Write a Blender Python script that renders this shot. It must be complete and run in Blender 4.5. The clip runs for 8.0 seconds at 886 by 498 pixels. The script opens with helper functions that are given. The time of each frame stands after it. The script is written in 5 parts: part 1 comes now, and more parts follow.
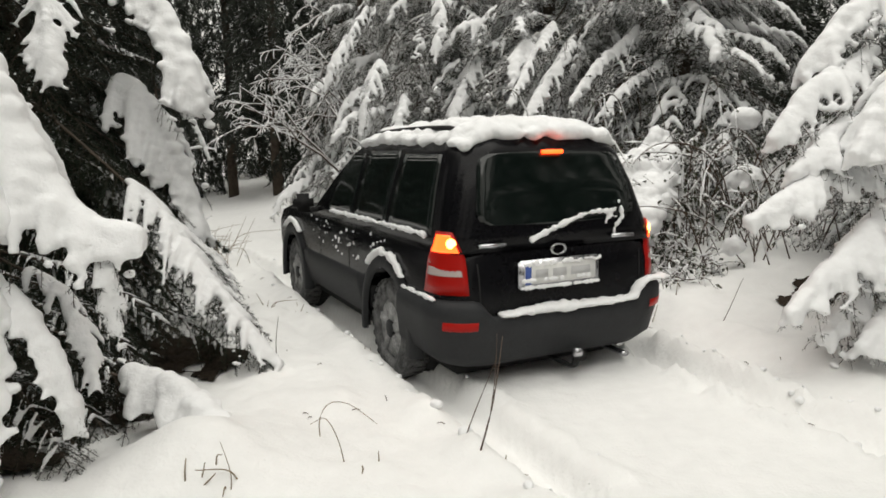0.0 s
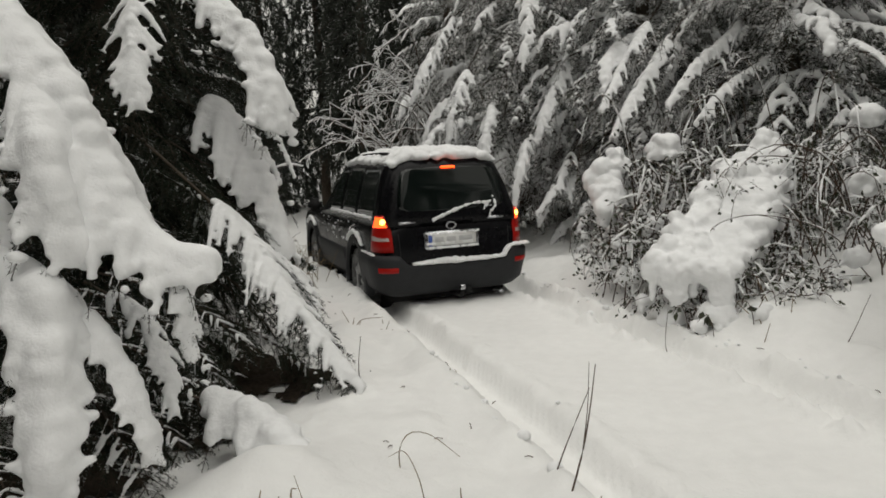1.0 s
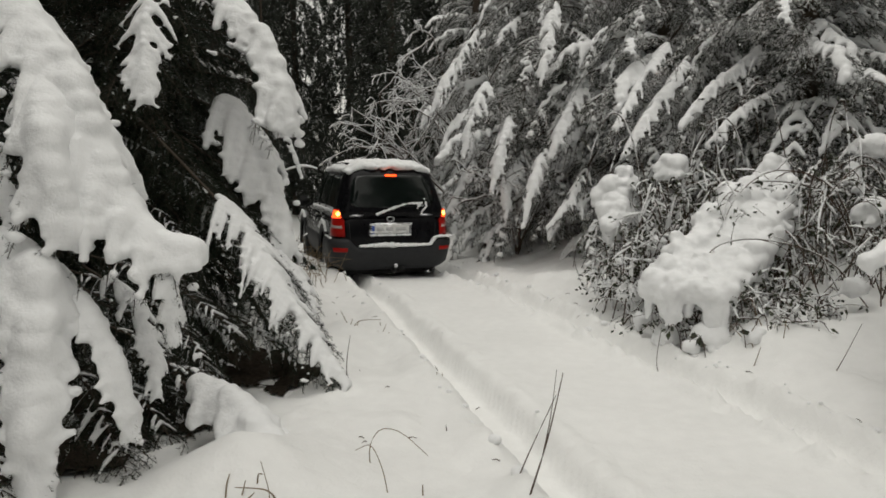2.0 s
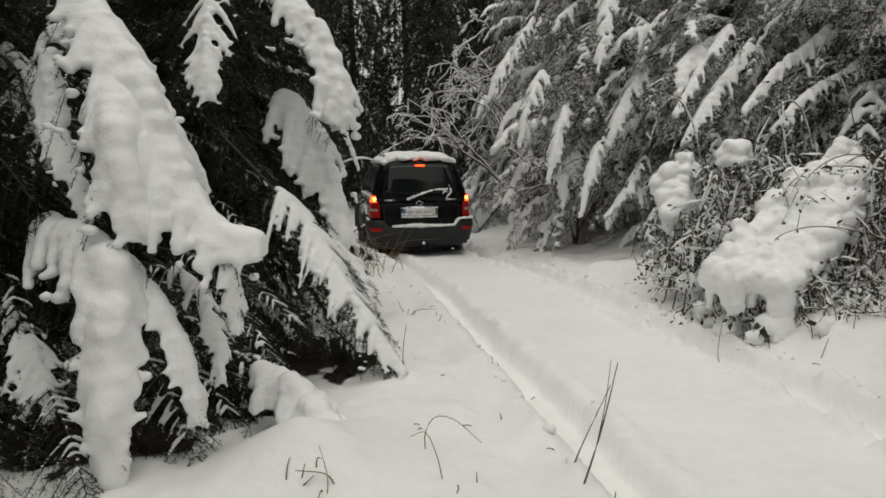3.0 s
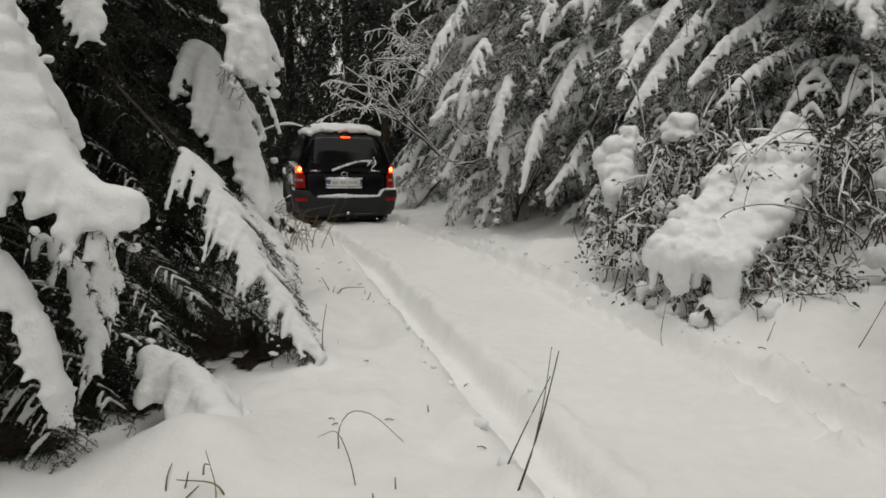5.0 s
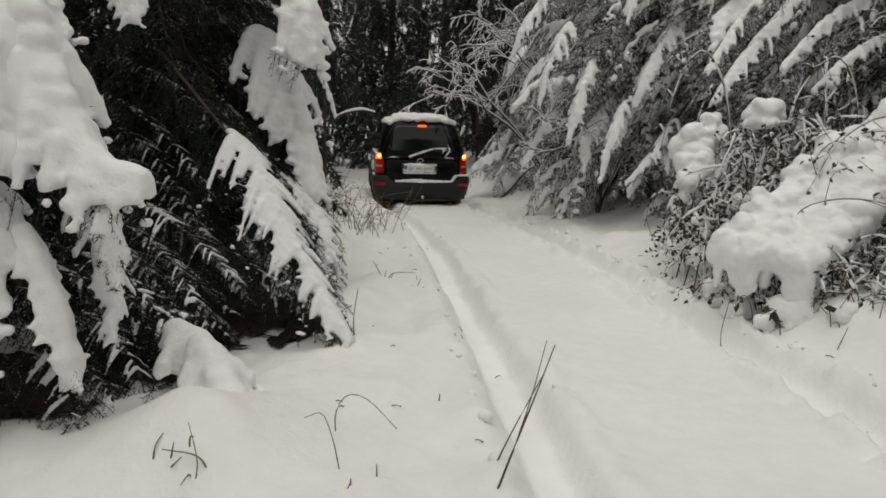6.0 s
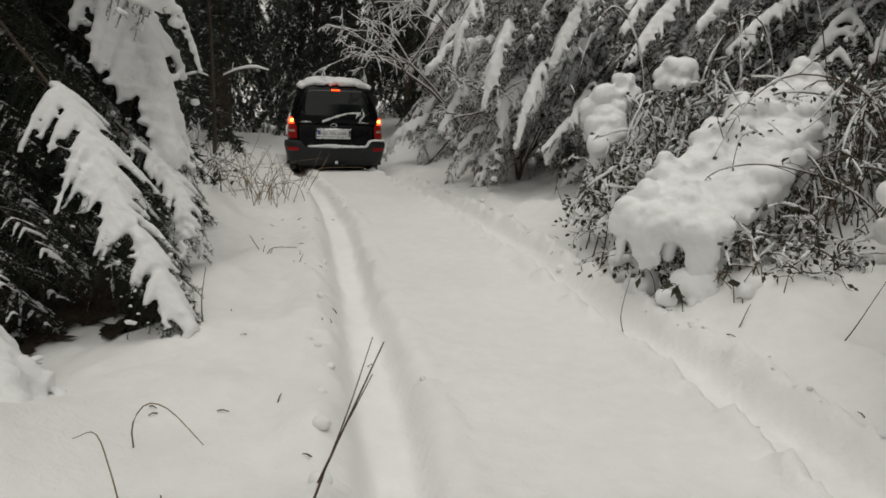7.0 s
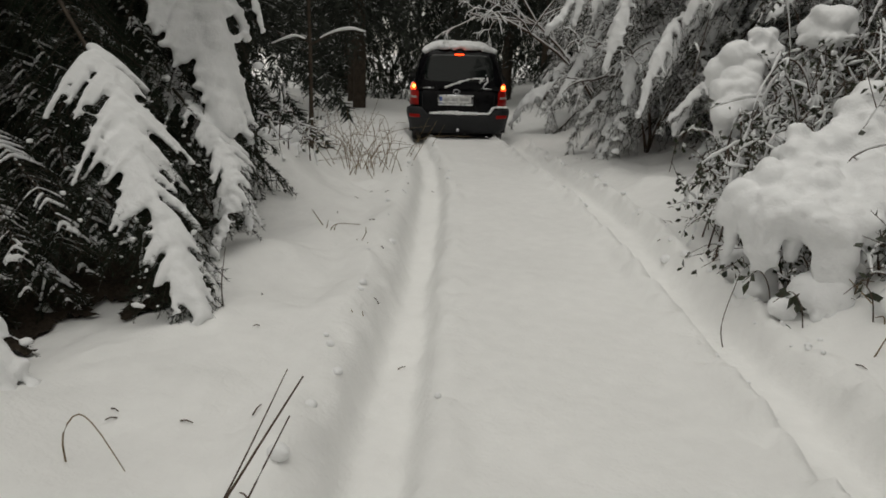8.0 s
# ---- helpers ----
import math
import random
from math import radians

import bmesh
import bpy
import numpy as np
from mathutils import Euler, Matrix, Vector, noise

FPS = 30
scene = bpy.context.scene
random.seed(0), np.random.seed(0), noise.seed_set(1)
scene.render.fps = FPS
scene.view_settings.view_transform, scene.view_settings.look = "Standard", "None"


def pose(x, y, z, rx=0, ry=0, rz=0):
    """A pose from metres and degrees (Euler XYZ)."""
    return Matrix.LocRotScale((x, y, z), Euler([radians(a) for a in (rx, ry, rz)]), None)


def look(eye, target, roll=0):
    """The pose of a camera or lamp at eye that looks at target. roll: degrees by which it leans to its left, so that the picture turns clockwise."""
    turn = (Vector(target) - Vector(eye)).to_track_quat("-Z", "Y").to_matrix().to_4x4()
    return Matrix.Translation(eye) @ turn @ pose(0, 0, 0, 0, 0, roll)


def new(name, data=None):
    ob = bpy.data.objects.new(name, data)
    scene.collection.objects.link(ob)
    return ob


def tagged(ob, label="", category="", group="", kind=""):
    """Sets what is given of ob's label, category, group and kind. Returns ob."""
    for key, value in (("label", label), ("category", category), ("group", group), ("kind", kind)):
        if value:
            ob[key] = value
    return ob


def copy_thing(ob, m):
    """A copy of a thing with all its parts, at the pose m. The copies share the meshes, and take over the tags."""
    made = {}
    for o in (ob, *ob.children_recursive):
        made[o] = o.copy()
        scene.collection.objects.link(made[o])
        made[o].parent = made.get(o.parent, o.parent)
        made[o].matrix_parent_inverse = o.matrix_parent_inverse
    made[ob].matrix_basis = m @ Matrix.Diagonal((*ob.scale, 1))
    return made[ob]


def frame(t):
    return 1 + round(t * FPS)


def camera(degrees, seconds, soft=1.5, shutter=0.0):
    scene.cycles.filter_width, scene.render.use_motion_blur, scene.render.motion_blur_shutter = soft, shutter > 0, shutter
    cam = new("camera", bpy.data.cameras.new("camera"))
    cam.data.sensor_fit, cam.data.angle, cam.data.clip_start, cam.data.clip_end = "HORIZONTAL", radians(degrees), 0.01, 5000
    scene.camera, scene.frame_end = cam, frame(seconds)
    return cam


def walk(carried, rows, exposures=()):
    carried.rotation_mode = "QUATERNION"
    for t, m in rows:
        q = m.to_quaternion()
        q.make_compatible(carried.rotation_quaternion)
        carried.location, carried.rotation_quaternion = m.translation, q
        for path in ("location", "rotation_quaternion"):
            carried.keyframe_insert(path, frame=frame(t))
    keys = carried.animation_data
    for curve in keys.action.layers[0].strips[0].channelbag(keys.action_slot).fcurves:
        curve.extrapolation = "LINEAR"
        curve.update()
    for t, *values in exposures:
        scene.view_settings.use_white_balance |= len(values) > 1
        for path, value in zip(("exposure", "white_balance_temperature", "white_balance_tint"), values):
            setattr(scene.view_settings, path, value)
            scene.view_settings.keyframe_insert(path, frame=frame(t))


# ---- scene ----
cam = camera(65.0, 8.0, soft=1.7)
METRES, EYE, TILT, LEAN, TURN = 3.1, 1.56, -8.4, 0.8, 0.0
ROWS = [
    (0.0, 0.0, 0.0, 0.0, -0.0, 0.0, -0.0),
    (0.5, 0.0061, 0.0473, 0.0124, 3.37, 2.07, -0.66),
    (1.0, 0.0114, 0.0775, 0.0165, 7.6, 0.83, 0.62),
    (1.5, 0.0652, 0.0665, 0.0083, 7.53, 1.84, -2.18),
    (3.0, 0.0971, 0.0484, 0.0065, 14.36, 0.65, -2.33),
    (3.5, 0.0807, 0.0566, 0.0054, 14.5, -0.33, -3.96),
    (4.0, 0.0755, 0.0911, 0.0102, 12.12, -0.43, -3.75),
    (4.5, 0.0589, 0.1526, 0.004, 6.52, -0.7, -2.48),
    (6.0, 0.2239, 0.2727, 0.0005, 18.27, -2.4, -4.81),
    (6.5, 0.2627, 0.327, 0.0018, 14.27, -3.78, -1.95),
    (7.0, 0.3087, 0.4749, 0.012, 13.59, -4.6, -4.61),
    (7.5, 0.3547, 0.5752, 0.0363, 14.8, -8.56, -4.1),
    (8.0, 0.4056, 0.7159, 0.0419, 25.89, -8.36, -5.68),
]
EXPOSURES = [(0.0, 0.48), (0.4, 0.28), (1.0, -0.02), (3.5, -0.05), (4.5, -0.1), (7.0, -0.18), (8.0, -0.38)]
walk(cam, [(t, pose(0, 0, EYE, TILT, LEAN, TURN) @ pose(METRES * x, METRES * y, METRES * z, 90 + pitch, roll, yaw)) for t, x, y, z, yaw, pitch, roll in ROWS], EXPOSURES)

# ---- light: overcast winter sky ----
world = bpy.data.worlds.new("overcast_sky")
scene.world = world
world.use_nodes = True
wn = world.node_tree
wn.nodes.clear()
w_out = wn.nodes.new("ShaderNodeOutputWorld")
w_bg = wn.nodes.new("ShaderNodeBackground")
w_sky = wn.nodes.new("ShaderNodeTexSky")
w_sky.sky_type = "NISHITA"
w_sky.sun_disc = False
w_sky.sun_elevation, w_sky.sun_rotation = radians(42), radians(200)
w_mix = wn.nodes.new("ShaderNodeMixRGB")
w_mix.inputs[0].default_value = 0.88
w_mix.inputs[2].default_value = (8.8, 8.45, 7.55, 1)
wn.links.new(w_sky.outputs[0], w_mix.inputs[1])
wn.links.new(w_mix.outputs[0], w_bg.inputs[0])
w_bg.inputs[1].default_value = 0.074
wn.links.new(w_bg.outputs[0], w_out.inputs[0])
sun = new("sun", bpy.data.lights.new("sun", "SUN"))
sun.data.energy, sun.data.angle, sun.data.color = 1.45, radians(75), (1.0, 0.98, 0.92)
sun.matrix_world = look((0, 0, 30), (2, 6, 0))


# ---- materials ----
def mat(name, col, rough=0.6, metal=0.0, spec=0.5, var=0.0, scale=8.0, bump=0.0, bscale=60.0, coat=0.0, glow=0.0, sss=0.0, rand=0.0, col2=None, dust=0.0):
    """Principled material with noise variation at two scales and fine relief."""
    m = bpy.data.materials.new(name)
    m.use_nodes = True
    nt = m.node_tree
    b = nt.nodes["Principled BSDF"]
    b.inputs["Base Color"].default_value = (*col, 1)
    b.inputs["Roughness"].default_value, b.inputs["Metallic"].default_value = rough, metal
    b.inputs["Specular IOR Level"].default_value = spec
    b.inputs["Coat Weight"].default_value, b.inputs["Coat Roughness"].default_value = coat, 0.08
    if sss:
        b.inputs["Subsurface Weight"].default_value = sss
        b.inputs["Subsurface Radius"].default_value = (0.02, 0.018, 0.016)
    if glow:
        b.inputs["Emission Color"].default_value, b.inputs["Emission Strength"].default_value = (*(col2 or col), 1), glow
    tc = nt.nodes.new("ShaderNodeTexCoord")
    if var:
        n1, n2 = nt.nodes.new("ShaderNodeTexNoise"), nt.nodes.new("ShaderNodeTexNoise")
        n1.inputs["Scale"].default_value, n2.inputs["Scale"].default_value = scale, scale * 7
        n1.inputs["Detail"].default_value = n2.inputs["Detail"].default_value = 4
        for n in (n1, n2):
            nt.links.new(tc.outputs["Object"], n.inputs["Vector"])
        add = nt.nodes.new("ShaderNodeMath")
        add.operation = "ADD"
        nt.links.new(n1.outputs["Fac"], add.inputs[0])
        nt.links.new(n2.outputs["Fac"], add.inputs[1])
        ramp = nt.nodes.new("ShaderNodeMapRange")
        ramp.inputs["From Min"].default_value, ramp.inputs["From Max"].default_value = 0.7, 1.3
        nt.links.new(add.outputs[0], ramp.inputs["Value"])
        mix = nt.nodes.new("ShaderNodeMixRGB")
        lo = [c * (1 - var) for c in col]
        hi = col2 if col2 and not glow else [min(1, c * (1 + var)) for c in col]
        mix.inputs[1].default_value, mix.inputs[2].default_value = (*lo, 1), (*hi, 1)
        nt.links.new(ramp.outputs[0], mix.inputs[0])
        last = mix.outputs[0]
        if rand:
            geo = nt.nodes.new("ShaderNodeNewGeometry")
            hsv = nt.nodes.new("ShaderNodeHueSaturation")
            mr = nt.nodes.new("ShaderNodeMapRange")
            mr.inputs["To Min"].default_value, mr.inputs["To Max"].default_value = 1 - rand, 1 + rand
            nt.links.new(geo.outputs["Random Per Island"], mr.inputs["Value"])
            nt.links.new(mr.outputs[0], hsv.inputs["Value"])
            nt.links.new(last, hsv.inputs["Color"])
            last = hsv.outputs[0]
        if dust:
            # snow powder lying on what faces up, in patches
            g2, sep, ab = nt.nodes.new("ShaderNodeNewGeometry"), nt.nodes.new("ShaderNodeSeparateXYZ"), nt.nodes.new("ShaderNodeMath")
            ab.operation = "ABSOLUTE"
            nt.links.new(g2.outputs["True Normal"], sep.inputs[0])
            nt.links.new(sep.outputs["Z"], ab.inputs[0])
            pw = nt.nodes.new("ShaderNodeTexNoise")
            pw.inputs["Scale"].default_value, pw.inputs["Detail"].default_value = 5.0, 3
            nt.links.new(tc.outputs["Object"], pw.inputs["Vector"])
            sm = nt.nodes.new("ShaderNodeMath")
            sm.operation = "MULTIPLY_ADD"
            sm.inputs[1].default_value = 0.55
            nt.links.new(ab.outputs[0], sm.inputs[0])
            nt.links.new(pw.outputs["Fac"], sm.inputs[2])
            dr = nt.nodes.new("ShaderNodeMapRange")
            dr.inputs["From Min"].default_value, dr.inputs["From Max"].default_value = 1.12 - dust, 1.27 - dust
            nt.links.new(sm.outputs[0], dr.inputs["Value"])
            dm = nt.nodes.new("ShaderNodeMixRGB")
            dm.inputs[2].default_value = (0.75, 0.75, 0.75, 1)
            nt.links.new(dr.outputs[0], dm.inputs[0])
            nt.links.new(last, dm.inputs[1])
            last = dm.outputs[0]
        nt.links.new(last, b.inputs["Base Color"])
    if bump:
        n3, n4 = nt.nodes.new("ShaderNodeTexNoise"), nt.nodes.new("ShaderNodeTexNoise")
        n3.inputs["Scale"].default_value, n4.inputs["Scale"].default_value = bscale, bscale * 0.16
        n3.inputs["Detail"].default_value = n4.inputs["Detail"].default_value = 5
        a2 = nt.nodes.new("ShaderNodeMath")
        a2.operation = "MULTIPLY_ADD"
        a2.inputs[1].default_value = 3.0
        bp = nt.nodes.new("ShaderNodeBump")
        bp.inputs["Strength"].default_value, bp.inputs["Distance"].default_value = bump, 0.01
        for n in (n3, n4):
            nt.links.new(tc.outputs["Object"], n.inputs["Vector"])
        nt.links.new(n4.outputs["Fac"], a2.inputs[0])
        nt.links.new(n3.outputs["Fac"], a2.inputs[2])
        nt.links.new(a2.outputs[0], bp.inputs["Height"])
        nt.links.new(bp.outputs["Normal"], b.inputs["Normal"])
    return m


M_GROUND = mat("trodden_snow", (0.84, 0.84, 0.83), 0.7, spec=0.25, var=0.035, scale=1.3, bump=0.45, bscale=55)
M_SNOW = mat("snow", (0.85, 0.855, 0.86), 0.65, spec=0.25, var=0.03, scale=4, bump=0.4, bscale=70, sss=0.0)
M_NEEDLE = mat("spruce_needles", (0.012, 0.018, 0.010), 0.65, spec=0.12, var=0.35, scale=3, rand=0.4, dust=0.10)
M_POWDER = mat("powdered_needles", (0.022, 0.029, 0.018), 0.6, spec=0.2, var=0.35, scale=3, rand=0.4, dust=0.5)
M_FROST = mat("frosted_needles", (0.045, 0.05, 0.042), 0.8, spec=0.05, var=0.4, scale=0.8, rand=0.35, dust=0.16)
M_BARK = mat("spruce_bark", (0.06, 0.047, 0.036), 0.9, spec=0.2, var=0.4, scale=9, bump=0.8, bscale=40)
M_CANE = mat("bare_twig", (0.085, 0.06, 0.045), 0.8, spec=0.2, var=0.4, scale=20)
M_GRASS = mat("dead_grass", (0.2, 0.15, 0.09), 0.8, spec=0.2, var=0.3, scale=20)
# brown of needles and soil, with the shade under boughs in the colour
M_LITTER_SHADE = mat("needle_litter", (0.035, 0.027, 0.02), 0.95, spec=0.1, var=0.5, scale=6, bump=0.9, bscale=60)
M_LEAF = mat("dark_leaf", (0.03, 0.035, 0.018), 0.45, spec=0.4, var=0.5, scale=9, rand=0.5)
M_PAINT = mat("black_car_paint", (0.004, 0.004, 0.005), 0.22, spec=0.14, var=0.3, scale=5)
M_PLASTIC = mat("grey_bumper_plastic", (0.024, 0.025, 0.027), 0.6, spec=0.25, var=0.15, scale=12, bump=0.1, bscale=300)
M_BLACK = mat("black_rubber", (0.012, 0.012, 0.012), 0.8, spec=0.3, var=0.3, scale=12)
M_GLASS = mat("tinted_window", (0.004, 0.007, 0.006), 0.07, spec=0.5)
M_TYRE = mat("snowy_tyre", (0.03, 0.03, 0.03), 0.85, spec=0.2, var=0.6, scale=14, col2=(0.22, 0.22, 0.22))
M_RIM = mat("snowy_alloy", (0.28, 0.28, 0.28), 0.5, metal=0.3, var=0.5, scale=10, col2=(0.6, 0.6, 0.6))
M_CHROME = mat("chrome", (0.5, 0.5, 0.52), 0.25, metal=0.9)
M_RED = mat("red_lens", (0.36, 0.008, 0.005), 0.3, spec=0.2)
M_LIT = mat("lit_red_lens", (0.8, 0.06, 0.01), 0.2, glow=4.4, col2=(1.0, 0.06, 0.008))
M_BULB = mat("lit_bulb", (1, 0.7, 0.2), 0.2, glow=9.0, col2=(1.0, 0.42, 0.06))
M_CLEAR = mat("clear_lens", (0.42, 0.36, 0.34), 0.2, spec=0.6, coat=0.5)
M_PLATE = mat("plate_white", (0.72, 0.72, 0.7), 0.5, var=0.05)
M_BLUE = mat("plate_blue", (0.05, 0.1, 0.35), 0.5)
M_GREYBAR = mat("plate_bar", (0.5, 0.5, 0.5), 0.6)


# ---- mesh helpers ----
def obj(name, me, material, parent=None, label="", m=None, smooth=True):
    ob = new(name, me)
    if material and not me.materials:
        me.materials.append(material)
    if smooth and len(me.polygons):
        me.polygons.foreach_set("use_smooth", [True] * len(me.polygons))
    if parent:
        ob.parent = parent
    if m is not None:
        ob.matrix_basis = m
    return tagged(ob, label) if label else ob


def part(name, bm, material, parent=None, label="", m=None, smooth=True):
    me = bpy.data.meshes.new(name)
    bmesh.ops.recalc_face_normals(bm, faces=bm.faces)
    bm.to_mesh(me)
    bm.free()
    return obj(name, me, material, parent, label, m, smooth)


def arrays(name, verts, faces):
    """A mesh of equal-sided faces from arrays."""
    me = bpy.data.meshes.new(name)
    verts, faces = np.asarray(verts, dtype=np.float32), np.asarray(faces, dtype=np.int32)
    n, k = faces.shape
    me.vertices.add(len(verts))
    me.vertices.foreach_set("co", verts.ravel())
    me.loops.add(n * k)
    me.loops.foreach_set("vertex_index", faces.ravel())
    me.polygons.add(n)
    me.polygons.foreach_set("loop_start", np.arange(0, n * k, k, dtype=np.int32))
    me.update(calc_edges=True)
    return me


def tube_arrays(lines, sides=5):
    """Tapered tubes along polylines [(points, r0, r1)]: quads."""
    V, F, at = [], [], 0
    for pts, r0, r1 in lines:
        pts = np.asarray(pts, float)
        n = len(pts)
        tan = np.gradient(pts, axis=0)
        tan /= np.linalg.norm(tan, axis=1)[:, None] + 1e-9
        ref = np.where(np.abs(tan[:, 2:3]) > 0.9, [[1.0, 0, 0]], [[0, 0, 1.0]])
        a = np.cross(tan, ref)
        a /= np.linalg.norm(a, axis=1)[:, None] + 1e-9
        b = np.cross(tan, a)
        r = np.linspace(r0, r1, n)[:, None]
        ang = np.arange(sides) * 2 * np.pi / sides
        ring = pts[:, None] + r[:, None] * (np.cos(ang)[None, :, None] * a[:, None] + np.sin(ang)[None, :, None] * b[:, None])
        V.append(ring.reshape(-1, 3))
        i, j = np.meshgrid(np.arange(n - 1), np.arange(sides), indexing="ij")
        k = (j + 1) % sides
        F.append((at + np.stack([i * sides + j, i * sides + k, (i + 1) * sides + k, (i + 1) * sides + j], -1)).reshape(-1, 4))
        at += n * sides
    return np.concatenate(V), np.concatenate(F)


_ico = bmesh.new()
bmesh.ops.create_icosphere(_ico, subdivisions=2, radius=1)
ICO_V = np.array([v.co for v in _ico.verts])
ICO_F = np.array([[v.index for v in f.verts] for f in _ico.faces])
_ico.free()


def noise3(p, scale, seed):
    """Smooth random values in space, by numpy."""
    tab = np.random.RandomState(seed % 100000).rand(16, 16, 16)
    q = np.asarray(p, float) / scale + 512
    i = np.floor(q).astype(int)
    f = q - i
    f = f * f * (3 - 2 * f)
    out = 0
    for a in (0, 1):
        for b in (0, 1):
            for c in (0, 1):
                w = (f[:, 0] if a else 1 - f[:, 0]) * (f[:, 1] if b else 1 - f[:, 1]) * (f[:, 2] if c else 1 - f[:, 2])
                out = out + w * tab[(i[:, 0] + a) % 16, (i[:, 1] + b) % 16, (i[:, 2] + c) % 16]
    return out - 0.5


def blob_mesh(name, blobs, voxel, rough=0.012, passes=4, seed=0, coarse=0.0):
    """Rounded lumps (centre, radii) grown together into one skin of snow."""
    blobs = np.asarray(blobs, float)
    V = (blobs[:, None, :3] + ICO_V[None] * blobs[:, None, 3:6]).reshape(-1, 3)
    F = (ICO_F[None] + (np.arange(len(blobs)) * len(ICO_V))[:, None, None]).reshape(-1, 3)
    me = arrays(name, V, F)
    tmp = new(name + "_tmp", me)
    rm = tmp.modifiers.new("r", "REMESH")
    rm.mode, rm.voxel_size = "VOXEL", voxel
    sm = tmp.modifiers.new("s", "SMOOTH")
    sm.factor, sm.iterations = 0.5, passes
    out = bpy.data.meshes.new_from_object(tmp.evaluated_get(bpy.context.evaluated_depsgraph_get()))
    bpy.data.objects.remove(tmp)
    bpy.data.meshes.remove(me)
    out.name = name
    if rough:
        n = len(out.vertices)
        co = np.empty(n * 3, np.float32)
        no = np.empty(n * 3, np.float32)
        out.vertices.foreach_get("co", co)
        out.vertices.foreach_get("normal", no)
        co, no = co.reshape(-1, 3), no.reshape(-1, 3)
        d = noise3(co, 0.11, seed) * 1.6 + noise3(co, 0.04, seed + 1) * 0.8
        if coarse:
            d += 3.4 * noise3(co, 1 / coarse, seed + 2)
        out.vertices.foreach_set("co", (co + no * (rough * d)[:, None]).ravel().astype(np.float32))
    return out


def smoothstep(a, b, v):
    t = np.clip((v - a) / (b - a), 0, 1)
    return t * t * (3 - 2 * t)


NOISE_TABLES = {}


def value_noise(x, y, scale, seed):
    """Smooth random relief over a plan, by numpy."""
    if seed not in NOISE_TABLES:
        NOISE_TABLES[seed] = np.random.RandomState(seed).rand(64, 64)
    tab = NOISE_TABLES[seed]
    u, v = x / scale + 1000, y / scale + 1000
    i, j = np.floor(u).astype(int), np.floor(v).astype(int)
    f, g = u - i, v - j
    f, g = f * f * (3 - 2 * f), g * g * (3 - 2 * g)
    q = lambda a, b: tab[a % 64, b % 64]
    return (q(i, j) * (1 - f) + q(i + 1, j) * f) * (1 - g) + (q(i, j + 1) * (1 - f) + q(i + 1, j + 1) * f) * g - 0.5


# ---- ground: one sheet of snow with the wheel ruts ----
ROAD_Y = np.linspace(-60, 80, 1401)
ROAD_X = np.interp(ROAD_Y, [-60, 9.0, 10.5, 12.6, 14.6, 18.0, 80], [30.76, -1.26, -2.08, -3.4, -4.5, -6.3, -40])
ROAD_X = np.convolve(np.pad(ROAD_X, 8, mode="edge"), np.ones(17) / 17, mode="valid")


def road_us(x, y):
    """Metres to the right of the track's middle line, and along it."""
    return (x - np.interp(y, ROAD_Y, ROAD_X)) * 0.9, (y - 5.35) * 1.11


def ground_z(x, y):
    x, y = np.asarray(x, float), np.asarray(y, float)
    u, s = road_us(x, y)
    z = -0.09 * smoothstep(1, 8, s) - 0.12 * smoothstep(8.5, 12, s)
    z = z + 0.07 * smoothstep(-1.05, -1.6, u) + 0.25 * smoothstep(-3.5, -7, u)
    z = z + 0.10 * smoothstep(1.15, 1.7, u) + 0.35 * smoothstep(1.7, 3.2, u) + 0.9 * smoothstep(3, 8, u)
    z = z + 0.27 * np.exp(-(((x + 1.2) / 0.38) ** 2 + ((y - 3.15) / 0.36) ** 2)) + 0.42 * np.exp(-(((x + 3.1) / 0.42) ** 2 + ((y - 7.5) / 0.5) ** 2)) + 0.5 * np.exp(-(((x + 3.75) / 0.5) ** 2 + ((y - 8.3) / 0.5) ** 2)) + 0.09 * np.exp(-((u + 1.17) / 0.13) ** 2) * (1 + 1.1 * value_noise(s, u * 0 + 4, 0.3, 16)) + 0.22 * np.exp(-(((x - 2.2) / 0.55) ** 2 + ((y - 6.2) / 0.55) ** 2))
    flat = smoothstep(1.0, 1.5, np.abs(u))
    near = smoothstep(60, 20, np.hypot(x, y - 6))
    z = z + near * (0.13 * value_noise(x, y, 0.9, 3) * (0.3 + flat) + 0.075 * value_noise(x, y, 0.33, 4) * (0.25 + flat) + 0.02 * value_noise(x, y, 0.1, 5) * (0.4 + 0.8 * flat) + 0.012 * value_noise(x, y, 0.045, 7))
    rim = 0.05 * value_noise(s, u * 0 + 1, 0.5, 8) + 0.045 * value_noise(s, np.sign(u), 0.19, 9)
    for c in (-0.84, 0.84):
        d = np.abs(u - c - 0.06 * value_noise(s, s * 0 + c, 2.2, 11))
        end = smoothstep(12.0, 11.3, s)
        fade = 0.75 + 0.5 * value_noise(s, s * 0, 1.7, 12)
        z = z - end * (0.18 if c < 0 else 0.15) * fade * (1 - smoothstep(0.09, 0.17 if c < 0 else 0.2, d + rim * (1.0 if c < 0 else 1.5))) + end * (0.028 if c < 0 else 0.05) * np.exp(-((d - 0.25) / 0.07) ** 2) * (1 + 2.4 * value_noise(x, y, 0.12, 13) + 1.2 * value_noise(x, y, 0.05, 14))
        z = z + end * 0.012 * value_noise(s, d, 0.13, 15) * (1 - smoothstep(0.06, 0.1, d))
    return z


